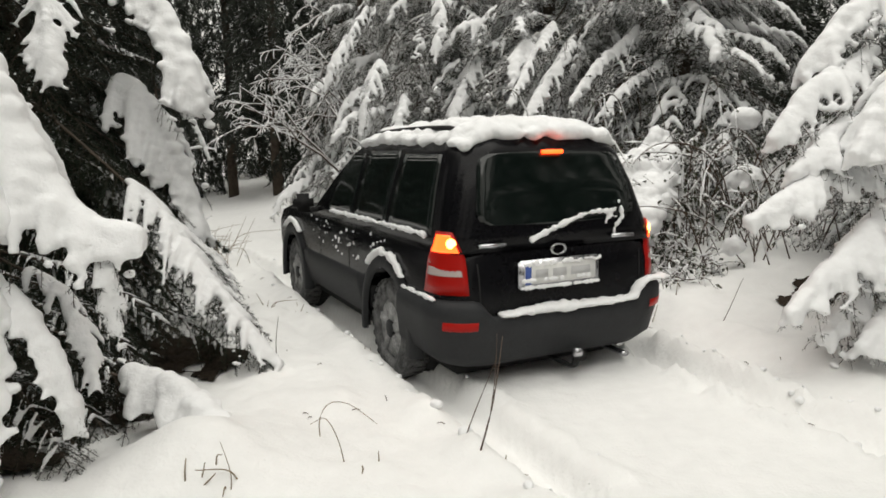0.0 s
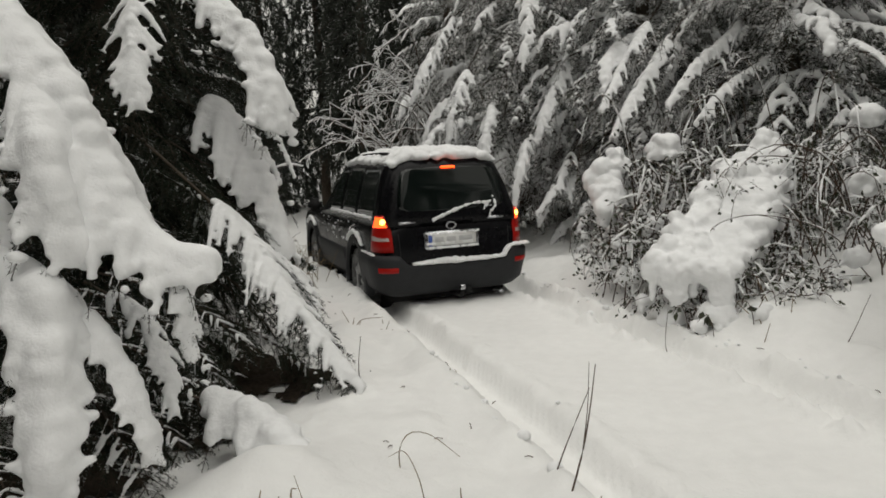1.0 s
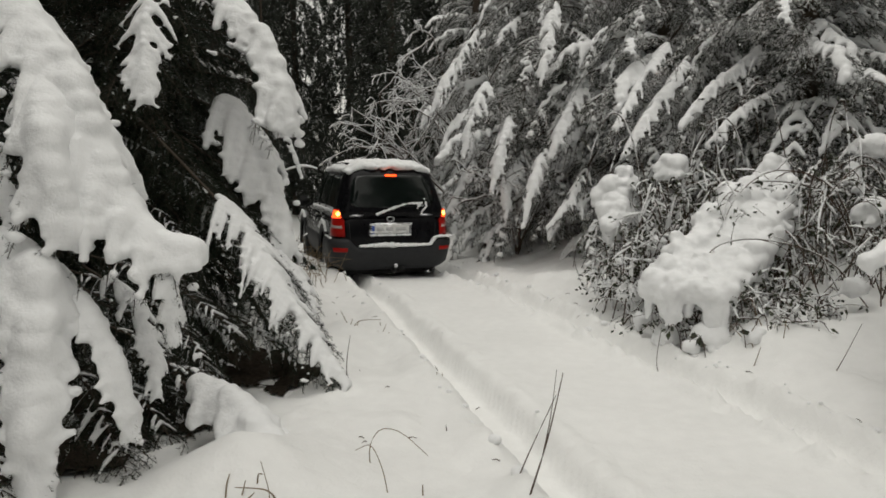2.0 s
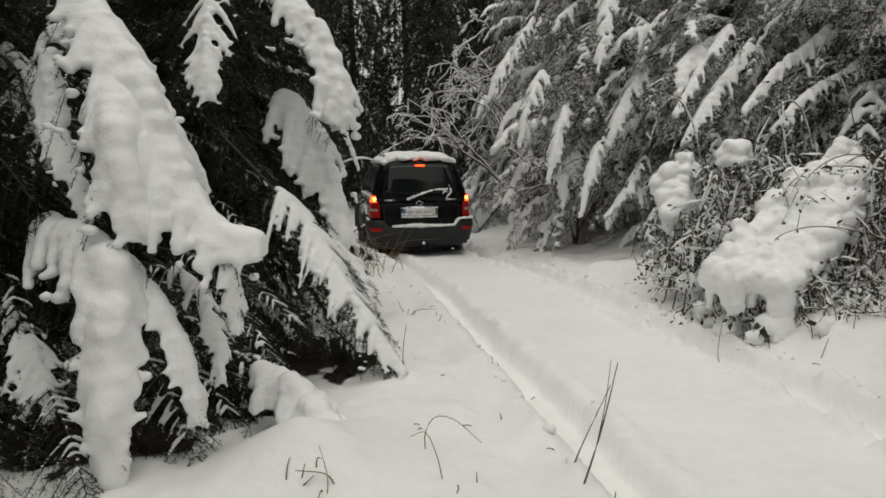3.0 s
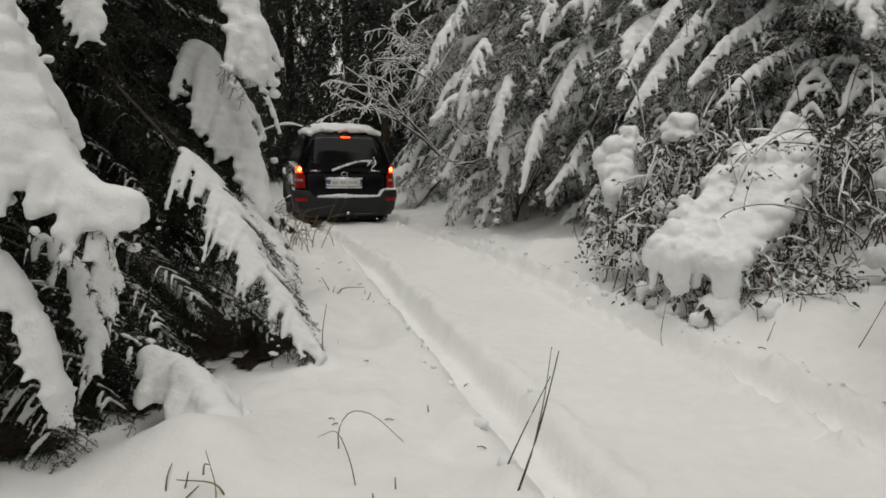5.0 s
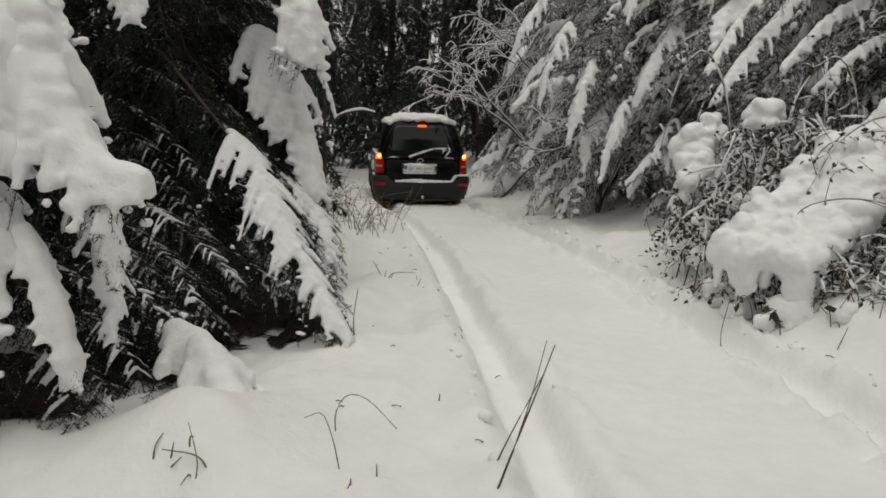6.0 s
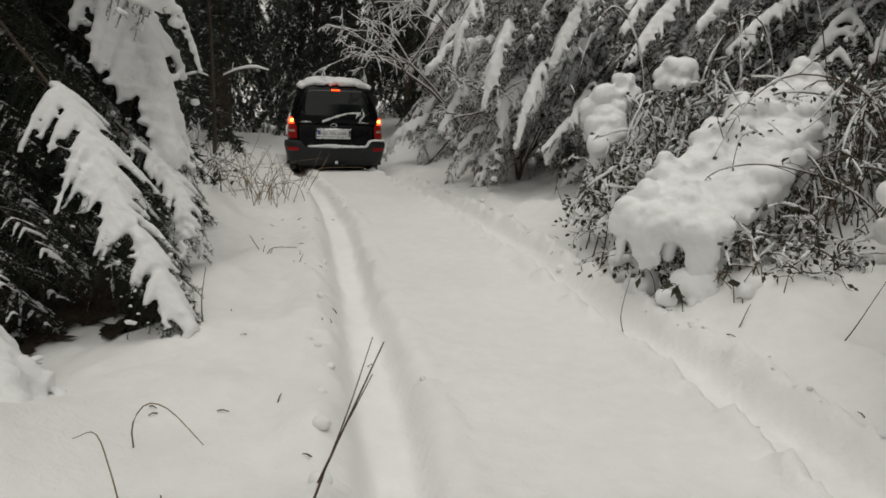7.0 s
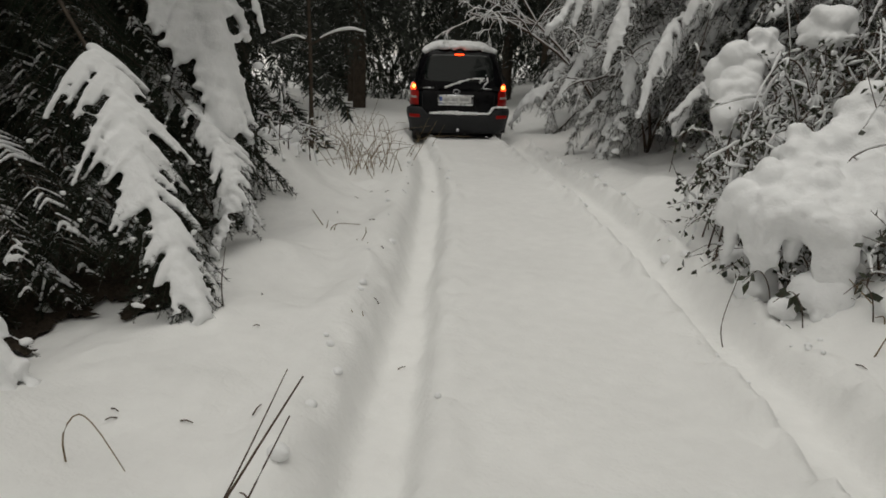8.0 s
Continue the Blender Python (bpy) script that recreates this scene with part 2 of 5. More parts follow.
def build_ground():
    def axis(lo, hi, step):
        mid = np.arange(lo, hi, step)
        grow = step * np.cumsum(1.16 ** np.arange(1, 56))
        return np.concatenate([lo - grow[::-1], mid, mid[-1] + grow])
    xs, ys = axis(-5.5, 4.2, 0.038), axis(0.8, 13.5, 0.044)
    X, Y = np.meshgrid(xs, ys)
    Z = ground_z(X, Y)
    n, m = X.shape
    i, j = np.meshgrid(np.arange(n - 1), np.arange(m - 1), indexing="ij")
    F = np.stack([i * m + j, i * m + j + 1, (i + 1) * m + j + 1, (i + 1) * m + j], -1).reshape(-1, 4)
    g = obj("ground", arrays("ground", np.stack([X, Y, Z], -1).reshape(-1, 3), F), M_GROUND)
    tagged(g, "deep white snow with two fresh wheel ruts along a forest track", "snow", kind="structure")


build_ground()


def gz(x, y):
    return float(ground_z(x, y))


# ---- snow-laden boughs ----
def curve_points(P, n):
    P = np.asarray(P, float)
    Q = np.vstack([2 * P[0] - P[1], P, 2 * P[-1] - P[-2]])
    out = []
    for t in np.linspace(0, len(P) - 1 - 1e-6, n):
        k, f = int(t), t - int(t)
        a, b, c, d = Q[k:k + 4]
        out.append(0.5 * (2 * b + (c - a) * f + (2 * a - 5 * b + 4 * c - d) * f * f + (3 * b - a - 3 * c + d) * f ** 3))
    return np.array(out)


def needles(segs, rs, per_m, length, width):
    """Thin needle triangles all round twig segments (a, b)."""
    A, B = np.array([s[0] for s in segs]), np.array([s[1] for s in segs])
    L = np.linalg.norm(B - A, axis=1)
    cnt = np.maximum(2, (L * per_m).astype(int))
    idx = np.repeat(np.arange(len(segs)), cnt)
    n = len(idx)
    f = rs.rand(n)[:, None]
    base = A[idx] + (B - A)[idx] * f
    ax = ((B - A) / (L[:, None] + 1e-9))[idx]
    rv = rs.normal(size=(n, 3))
    rv -= (rv * ax).sum(1)[:, None] * ax
    rv /= np.linalg.norm(rv, axis=1)[:, None] + 1e-9
    d = ax * rs.uniform(0.5, 0.9, (n, 1)) + rv * rs.uniform(0.6, 0.95, (n, 1))
    w = np.cross(d, rs.normal(size=(n, 3)))
    w /= np.linalg.norm(w, axis=1)[:, None] + 1e-9
    ln = length * rs.uniform(0.7, 1.2, (n, 1))
    V = np.stack([base - w * width / 2, base + w * width / 2, base + d * ln], 1).reshape(-1, 3)
    return V, np.arange(n * 3).reshape(-1, 3)


def bough(P, width, snow, seed, per_m=200, nl=0.021, nw=0.0034, step=0.06, cover=0.8, hang=0.35, sub=True, fine=True, snow_from=0.1):
    """Needle triangles, wood tubes and snow lumps of one spruce bough along the spine P."""
    rs = np.random.RandomState(seed)
    P = np.asarray(P, float)
    length = np.linalg.norm(np.diff(P, axis=0), axis=1).sum()
    n = max(6, int(length / step))
    S = curve_points(P, n)
    T = np.gradient(S, axis=0)
    T /= np.linalg.norm(T, axis=1)[:, None]
    wood, segs, blobs = [(S, 0.007 + 0.003 * length, 0.003)], [], []
    for k in range(n):
        f = k / (n - 1)
        if f > 0.5:
            segs.append((S[k], S[min(k + 1, n - 1)] + T[k] * 0.01))
        t = T[k]
        side = np.cross(t, [0, 0, 1.0])
        ns = np.linalg.norm(side)
        side = side / ns if ns > 0.2 else np.array([1.0, 0, 0])
        up = np.cross(side, t)
        r = snow * (0.75 + 0.5 * rs.rand()) * (1.1 - 0.6 * f) * min(1.0, 0.35 + 3.0 * max(0.0, f - snow_from))
        if snow and f > snow_from:
            c = S[k] + up * r * 0.7
            blobs.append([*c, r * 1.15, r * 1.15, r])
        if f < 0.08:
            continue
        for sg in (-1, 1):
            L = width * (1.05 - 0.8 * f ** 1.5) * rs.choice([rs.uniform(0.5, 0.8), rs.uniform(0.85, 1.3)])
            if f > 0.9:
                L *= 0.7
            d = side * sg * rs.uniform(0.7, 1.0) + t * rs.uniform(0.5, 0.9) + up * rs.uniform(-0.1, 0.12)
            d /= np.linalg.norm(d)
            q = np.linspace(0, 1, 6)[:, None]
            tw = S[k] + d * L * q - np.array([0, 0, 1.0]) * hang * L * q ** 2
            if fine:
                wood.append((tw[[0, 2, 5]], 0.004, 0.0015))
            for a in range(5):
                segs.append((tw[a], tw[a + 1]))
                if sub and a > 0:
                    for s2 in (-1, 1):
                        td = tw[a + 1] - tw[a]
                        td /= np.linalg.norm(td) + 1e-9
                        sd = np.cross(td, up) * s2
                        e = tw[a] + (td * 0.75 + sd * 0.7 - np.array([0, 0, 0.25])) * L * 0.33 * rs.uniform(0.6, 1.1) * (1.15 - a * 0.13)
                        segs.append((tw[a], e))
                        if snow and f > snow_from * 0.8 and rs.rand() < cover * 0.55:
                            rr = snow * 0.3 * rs.uniform(0.7, 1.2)
                            c = tw[a] * 0.45 + e * 0.55 + up * rr * 0.7
                            blobs.append([*c, rr * 1.3, rr * 1.3, rr])
            if snow and f > snow_from * 0.8 and rs.rand() < cover:
                end = rs.uniform(0.5, 0.86)
                for g in np.arange(0.04, end, max(0.02, snow * 0.3 / L)):
                    rr = snow * (0.78 - 0.46 * (g / end) ** 1.4) * rs.uniform(0.88, 1.1)
                    c = S[k] + d * L * g - np.array([0, 0, 1.0]) * hang * L * g * g + up * rr * 0.5
                    blobs.append([*c, rr * 1.05, rr * 1.05, rr * 0.95])
    nv, nf = needles(segs, rs, per_m, nl, nw)
    return (nv, nf), tube_arrays(wood, 3), blobs


def foliage_mesh(name, nd, wd, mat_n):
    """One mesh of needles and the wood that bears them."""
    (nv, nf), (wv, wf) = nd, wd
    tri = np.concatenate([wf[:, [0, 1, 2]], wf[:, [0, 2, 3]]])
    me = arrays(name, np.concatenate([nv, wv]), np.concatenate([nf, tri + len(nv)]))
    me.materials.append(mat_n)
    me.materials.append(M_BARK)
    me.polygons.foreach_set("material_index", np.r_[np.zeros(len(nf), int), np.ones(len(tri), int)])
    return me


def trunk_part(tree, height, r, lean=0.0):
    z = np.linspace(-0.3, height, 14)
    pts = np.stack([0.03 * np.sin(z * 1.3) + lean * z, 0.03 * np.cos(z), z], 1)
    me = arrays("trunk", *tube_arrays([(pts, r, 0.02)], 12))
    return obj("trunk", me, M_BARK, tree, "rough dark bark")


VARIANTS = []
for k in range(6):
    rs = np.random.RandomState(40 + k)
    dr = rs.uniform(0.5, 1.05)
    P = [(0, 0, 0), (0.02, 0.3, 0.02), (rs.uniform(-.05, .05), 0.62, -0.12 * dr - 0.05), (rs.uniform(-.08, .08), 0.85, -0.4 * dr), (rs.uniform(-.1, .1), 0.97, -0.75 * dr)]
    nd, wd, bl = bough(P, rs.uniform(0.26, 0.36), [0.02, 0.025, 0.031, 0.035, 0.027, 0.022][k], 60 + k, per_m=130, nl=0.03, nw=0.006, step=0.075, cover=[0.55, 0.65, 0.8, 0.85, 0.7, 0.6][k], hang=0.85)
    VARIANTS.append((foliage_mesh("branch", nd, wd, M_POWDER), foliage_mesh("branch", nd, wd, M_NEEDLE), blob_mesh("snow_load", bl, 0.017, 0.006, 1, k)))


def spruce(base, height, radius, seed, label, low=0.25, step=0.26, per=5, group="snowy spruces", bare=0.0, top=99.0, skirt=99.0):
    """A spruce: trunk and whorls of drooping branches, each with its load of snow."""
    rs = np.random.RandomState(seed)
    tree = new("spruce_tree")
    tagged(tree, label, "spruce", group)
    tree.location = (base[0], base[1], gz(*base) - 0.05)
    trunk_part(tree, height, 0.03 + height * 0.016)
    h = low
    while h < min(height - 0.3, top):
        f = h / height
        for k in range(per):
            a = 360 * (k + rs.rand() * 0.7) / per + h * 97
            L = min(skirt + 0.5 * h, radius * (1.02 - f) ** 0.85 * rs.uniform(0.75, 1.15) + 0.12)
            powder, plain, sn = VARIANTS[rs.randint(6)]
            M = pose(0, 0, h, rs.uniform(-18, 12) + 22 * f, rs.uniform(-12, 12), a) @ Matrix.Diagonal((L * 1.05, L, L * rs.uniform(0.85, 1.2), 1))
            br = obj("branch", plain if bare > 0.5 else powder, None, tree, m=M, smooth=False)
            if rs.rand() >= bare:
                tagged(obj("snow_load", sn, M_SNOW, br), kind="stuff")
        h += step * rs.uniform(0.8, 1.2)
    return tree


# trees on both sides of the track
bank_tree = spruce((-0.1, 13.0), 8.5, 2.3, 1, "snow-laden spruce at the foot of the bank", low=0.3, step=0.3, per=7, top=5.8, bare=0.2, skirt=1.3)
bowed_tree = spruce((1.75, 11.6), 8.0, 2.2, 2, "tall spruce bowed under fresh snow", low=0.35, step=0.3, per=7, top=5.2, bare=0.2, skirt=1.5)
bramble_tree = spruce((3.3, 9.9), 8.0, 2.1, 3, "spruce behind the snowed-up bramble", low=0.5, step=0.32, per=7, top=4.8, bare=0.2, skirt=1.3)
right_tree = spruce((4.9, 6.3), 7.0, 1.7, 4, "spruce with long snow-covered branches", low=0.3, step=0.3, per=7, top=4.4, bare=0.2, skirt=1.3)
spruce((-1.9, 17.0), 9.0, 2.1, 5, "spruce along the track dusted with snow", low=0.5, step=0.36, per=6, top=6, bare=0.2)
second_tree = spruce((-3.4, 5.8), 7.0, 1.35, 6, "dark spruce with bare lower twigs and loaded boughs", low=0.5, step=0.19, per=7, top=4.2, bare=0.94)
near_tree = spruce((-3.5, 3.4), 6.0, 1.0, 7, "young spruce beside the track, weighed down by snow", low=0.3, step=0.17, per=7, top=3.4, bare=0.85)


def hero(tree, P, width, snow, seed, **kw):
    """A bough with its own drawn-out spine, as a part of a tree."""
    P = np.asarray(P, float) - np.array(tree.location)
    vox = kw.pop("vox", 0.0175 if snow > 0.04 else 0.0125 if snow > 0.015 else 0.01)
    rough = kw.pop("rough", 0.010)
    dress = kw.pop("dress", M_NEEDLE)
    nd, wd, bl = bough(P, width, snow, seed, **kw)
    br = obj("branch", foliage_mesh("branch", nd, wd, dress), None, tree, smooth=False)
    obj("snow_load", blob_mesh("snow_load", bl, vox, rough, 3 if snow > 0.05 else 2, seed), M_SNOW, br, "thick smooth load of snow")
    tagged(br.children[0], kind="stuff")
    return br


hero(near_tree, [(-2.86, 3.61, 2.71), (-2.36, 3.35, 2.22), (-2.1, 3.26, 1.84), (-1.89, 3.2, 1.45), (-1.65, 3.17, 1.2), (-1.45, 3.17, 1.15)], 0.42, 0.085, 201, cover=1.0, hang=0.9, step=0.055)
hero(near_tree, [(-2.81, 3.57, 2.52), (-2.68, 3.34, 2.11), (-2.62, 3.24, 1.81), (-2.46, 3.17, 1.49), (-2.39, 3.16, 1.26)], 0.24, 0.042, 202, hang=0.8)
hero(near_tree, [(-2.33, 3.37, 2.14), (-2.12, 3.09, 1.74), (-2.04, 3.01, 1.45), (-1.96, 2.99, 1.24)], 0.27, 0.085, 203, cover=1.0, hang=1.0, step=0.055)
hero(near_tree, [(-2.95, 3.34, 1.23), (-2.19, 2.98, 1.12), (-2.02, 2.86, 0.85), (-1.96, 2.74, 0.46), (-1.96, 2.68, 0.12)], 0.27, 0.092, 204, cover=1.0, hang=1.0, step=0.055)
hero(near_tree, [(-2.45, 3.19, 1.17), (-2.05, 3.07, 0.99), (-1.83, 3.02, 0.72), (-1.72, 3.0, 0.45), (-1.7, 2.99, 0.32)], 0.2, 0.055, 205, hang=0.8, cover=0.95)
hero(near_tree, [(-2.27, 3.49, 1.03), (-1.94, 3.42, 0.87), (-1.8, 3.36, 0.64), (-1.72, 3.27, 0.43)], 0.22, 0.03, 206, hang=0.8)
hero(near_tree, [(-2.05, 3.45, 1.32), (-1.57, 3.13, 1.05), (-1.53, 3.12, 0.89), (-1.52, 3.1, 0.73)], 0.12, 0.036, 207, hang=0.8)
hero(near_tree, [(-3.11, 3.25, 0.92), (-2.7, 3.05, 0.64), (-2.58, 2.98, 0.43), (-2.49, 2.91, 0.28)], 0.3, 0.03, 208, hang=0.6)
hero(near_tree, [(-3.36, 3.68, 2.37), (-2.99, 3.45, 2.01), (-2.84, 3.39, 1.76), (-2.71, 3.32, 1.58)], 0.3, 0.035, 209, hang=0.7)
hero(second_tree, [(-2.74, 5.8, 3.19), (-2.32, 5.64, 2.73), (-2.06, 5.55, 2.35), (-1.94, 5.44, 2.08), (-1.9, 5.42, 1.9)], 0.42, 0.085, 211, cover=1.0, hang=1.0, step=0.055)
hero(second_tree, [(-2.88, 6.05, 2.29), (-2.47, 5.89, 1.91), (-2.25, 5.79, 1.49), (-2.13, 5.77, 1.11), (-2.06, 5.7, 0.88)], 0.44, 0.085, 212, cover=1.0, hang=1.0, step=0.055)
hero(second_tree, [(-3.2, 5.2, 2.1), (-2.52, 4.97, 1.58), (-1.98, 4.8, 1.12), (-1.66, 4.68, 0.74), (-1.39, 4.57, 0.41), (-1.14, 4.5, 0.14)], 0.52, 0.04, 213, hang=0.5, cover=0.72, step=0.05, snow_from=0.36, per_m=300, nl=0.026)
hero(second_tree, [(-2.96, 5.93, 1.43), (-2.43, 5.77, 0.99), (-2.00, 5.67, 0.74), (-1.70, 5.49, 0.27)], 0.34, 0.032, 280, hang=0.55, cover=0.75, per_m=260)
hero(second_tree, [(-3.29, 5.10, 0.88), (-2.77, 5.08, 0.65), (-2.46, 5.06, 0.42), (-2.19, 5.02, 0.16)], 0.3, 0.02, 281, hang=0.55, cover=0.75, per_m=260)
hero(second_tree, [(-1.93, 5.24, 0.11), (-1.78, 5.19, -0.03), (-1.68, 5.14, -0.13), (-1.59, 5.09, -0.27)], 0.14, 0.03, 282, hang=0.55, cover=0.75, per_m=260)
hero(second_tree, [(-1.92, 5.31, 0.18), (-1.73, 5.27, 0.03), (-1.61, 5.23, -0.07), (-1.54, 5.20, -0.18)], 0.13, 0.026, 283, hang=0.55, cover=0.75, per_m=260)
hero(second_tree, [(-2.13, 5.21, 0.24), (-2.06, 5.15, 0.09), (-2.03, 5.11, -0.02), (-2.02, 5.06, -0.11)], 0.14, 0.024, 284, hang=0.55, cover=0.75, per_m=260)
hero(second_tree, [(-3.63, 6.51, 1.97), (-3.29, 6.31, 1.62), (-3.00, 6.10, 1.24), (-2.86, 5.96, 0.92)], 0.3, 0.016, 285, hang=0.55, cover=0.75, per_m=260)
hero(second_tree, [(-3.99, 6.01, 2.04), (-3.55, 5.85, 1.75), (-3.20, 5.77, 1.43), (-2.94, 5.66, 1.13)], 0.32, 0.014, 286, hang=0.55, cover=0.75, per_m=260)
hero(second_tree, [(-3.18, 4.72, 0.92), (-2.54, 4.54, 0.81), (-2.08, 4.41, 0.64), (-1.72, 4.34, 0.4)], 0.42, 0.013, 214, hang=0.5, cover=0.5)
hero(second_tree, [(-3.91, 5.59, 1.96), (-3.24, 5.41, 1.76), (-2.73, 5.28, 1.5), (-2.29, 5.34, 1.26)], 0.45, 0.013, 215, hang=0.5, cover=0.5)
hero(second_tree, [(-3.54, 5.15, 1.4), (-3.02, 5.03, 1.2), (-2.71, 4.95, 0.94), (-2.41, 4.87, 0.73)], 0.45, 0.013, 216, hang=0.5, cover=0.5)
hero(second_tree, [(-2.81, 4.26, 0.4), (-2.36, 4.05, 0.38), (-2.07, 4.02, 0.33), (-1.92, 4.07, 0.3)], 0.36, 0.013, 217, hang=0.3, cover=0.5)
hero(second_tree, [(-2.4, 5.61, 1.1), (-2.0, 5.54, 0.8), (-1.75, 5.45, 0.57), (-1.68, 5.16, 0.2)], 0.3, 0.035, 218, hang=0.5)
hero(second_tree, [(-2.3, 4.52, 2.94), (-2.29, 4.25, 2.52), (-2.25, 4.11, 2.22), (-2.21, 4.03, 1.96)], 0.34, 0.036, 219, hang=0.6)
hero(near_tree, [(-1.95, 3.85, 0.3), (-1.55, 3.66, 0.25), (-1.25, 3.46, 0.13), (-0.98, 3.25, 0.02), (-0.75, 3.05, -0.07)], 0.3, 0.085, 220, cover=1.0, hang=0.6, step=0.055, rough=0.02)
hero(near_tree, [(-2.6, 3.5, 0.6), (-2.2, 3.35, 0.45), (-1.95, 3.2, 0.25), (-1.75, 3.05, 0.1)], 0.4, 0.013, 222, hang=0.4, cover=0.5)
hero(near_tree, [(-2.9, 3.2, 0.5), (-2.5, 2.95, 0.4), (-2.2, 2.75, 0.25), (-1.95, 2.55, 0.12)], 0.4, 0.013, 223, hang=0.4, cover=0.5)
hero(near_tree, [(-3.0, 3.8, 0.7), (-2.6, 3.9, 0.5), (-2.25, 3.95, 0.3), (-1.95, 3.9, 0.15)], 0.4, 0.013, 224, hang=0.4, cover=0.5)
hero(near_tree, [(-3.1, 3.0, 0.4), (-2.8, 2.75, 0.3), (-2.55, 2.5, 0.2), (-2.35, 2.3, 0.12)], 0.4, 0.013, 225, hang=0.4, cover=0.5)
hero(second_tree, [(-3.2, 5.0, 0.8), (-2.8, 4.8, 0.55), (-2.4, 4.65, 0.35), (-2.0, 4.55, 0.2)], 0.45, 0.013, 226, hang=0.4, cover=0.5)
hero(near_tree, [(-3.02, 4.17, 0.62), (-2.41, 3.99, 0.55), (-2.04, 3.90, 0.39), (-1.81, 3.80, 0.15)], 0.36, 0.013, 240, hang=0.5, cover=0.5, per_m=260)
hero(near_tree, [(-2.82, 3.95, 0.35), (-2.25, 3.76, 0.28), (-1.94, 3.65, 0.11), (-1.76, 3.54, -0.12)], 0.36, 0.013, 241, hang=0.5, cover=0.5, per_m=260)
hero(near_tree, [(-2.71, 3.72, 0.14), (-2.15, 3.54, 0.10), (-1.91, 3.47, -0.02), (-1.78, 3.42, -0.15)], 0.34, 0.013, 242, hang=0.5, cover=0.5, per_m=260)
hero(second_tree, [(-3.37, 4.55, 0.87), (-2.65, 4.39, 0.73), (-2.17, 4.26, 0.53), (-1.90, 4.16, 0.24)], 0.42, 0.013, 243, hang=0.5, cover=0.5, per_m=260)
hero(second_tree, [(-3.42, 5.14, 1.20), (-2.78, 4.92, 0.91), (-2.30, 4.77, 0.60), (-1.97, 4.68, 0.26)], 0.42, 0.013, 244, hang=0.5, cover=0.5, per_m=260)
hero(second_tree, [(-3.97, 5.32, 1.73), (-3.31, 5.22, 1.48), (-2.75, 5.09, 1.16), (-2.45, 5.00, 0.86)], 0.42, 0.013, 245, hang=0.5, cover=0.5, per_m=260)
hero(second_tree, [(-3.83, 5.87, 2.15), (-3.27, 5.74, 1.86), (-2.85, 5.68, 1.59), (-2.52, 5.60, 1.30)], 0.4, 0.013, 246, hang=0.5, cover=0.5, per_m=260)
hero(second_tree, [(-2.26, 4.87, 0.54), (-1.90, 4.83, 0.38), (-1.62, 4.80, 0.17), (-1.41, 4.76, -0.03)], 0.3, 0.013, 247, hang=0.5, cover=0.5, per_m=260)
FAR_BOUGH = dict(dress=M_POWDER, per_m=110, nl=0.03, nw=0.006, hang=0.85, cover=0.8, vox=0.018, step=0.07, snow_from=0.3)
hero(near_tree, [(-2.83, 4.09, 0.51), (-2.42, 4.06, 0.38), (-2.12, 3.99, 0.22), (-1.96, 3.94, 0.02)], 0.36, 0.014, 330, hang=0.5, cover=0.5, per_m=260)
hero(near_tree, [(-2.73, 3.96, 0.29), (-2.39, 3.91, 0.16), (-2.12, 3.84, -0.02), (-1.92, 3.75, -0.18)], 0.36, 0.014, 331, hang=0.5, cover=0.5, per_m=260)
hero(near_tree, [(-2.69, 3.82, 0.07), (-2.39, 3.77, -0.01), (-2.15, 3.70, -0.12), (-1.98, 3.62, -0.24)], 0.36, 0.014, 332, hang=0.5, cover=0.5, per_m=260)
hero(near_tree, [(-2.90, 4.41, 0.65), (-2.48, 4.38, 0.49), (-2.14, 4.38, 0.30), (-1.90, 4.35, 0.12)], 0.36, 0.014, 333, hang=0.5, cover=0.5, per_m=260)
hero(near_tree, [(-3.05, 4.30, 0.80), (-2.63, 4.27, 0.65), (-2.32, 4.21, 0.47), (-2.12, 4.17, 0.29)], 0.36, 0.014, 334, hang=0.5, cover=0.5, per_m=260)
hero(right_tree, [(3.77, 5.61, 2.50), (3.10, 5.25, 2.13), (2.63, 5.01, 1.91), (2.31, 4.86, 1.56)], 0.45, 0.075, 250, **FAR_BOUGH)
hero(right_tree, [(3.66, 5.24, 1.38), (3.01, 4.93, 1.36), (2.46, 4.71, 1.24), (2.05, 4.57, 1.01)], 0.42, 0.075, 251, **FAR_BOUGH)
hero(right_tree, [(3.51, 4.99, 1.07), (2.96, 4.67, 0.99), (2.52, 4.43, 0.73), (2.21, 4.29, 0.47)], 0.4, 0.075, 252, **FAR_BOUGH)
hero(right_tree, [(3.78, 5.66, 2.89), (3.29, 5.43, 2.68), (2.90, 5.28, 2.34), (2.66, 5.23, 2.05)], 0.45, 0.075, 253, **FAR_BOUGH)
hero(bramble_tree, [(2.47, 10.72, 3.87), (1.72, 9.85, 2.83), (1.25, 9.31, 2.18), (1.00, 9.08, 1.75)], 0.34, 0.044, 254, **FAR_BOUGH)
hero(bramble_tree, [(2.12, 11.06, 3.97), (1.50, 10.35, 3.12), (1.16, 9.87, 2.56), (0.91, 9.63, 2.12)], 0.38, 0.038, 255, **FAR_BOUGH)
hero(bramble_tree, [(3.25, 10.58, 3.67), (2.64, 10.01, 3.04), (2.03, 9.37, 2.56), (1.64, 8.98, 2.08)], 0.26, 0.056, 256, **FAR_BOUGH)
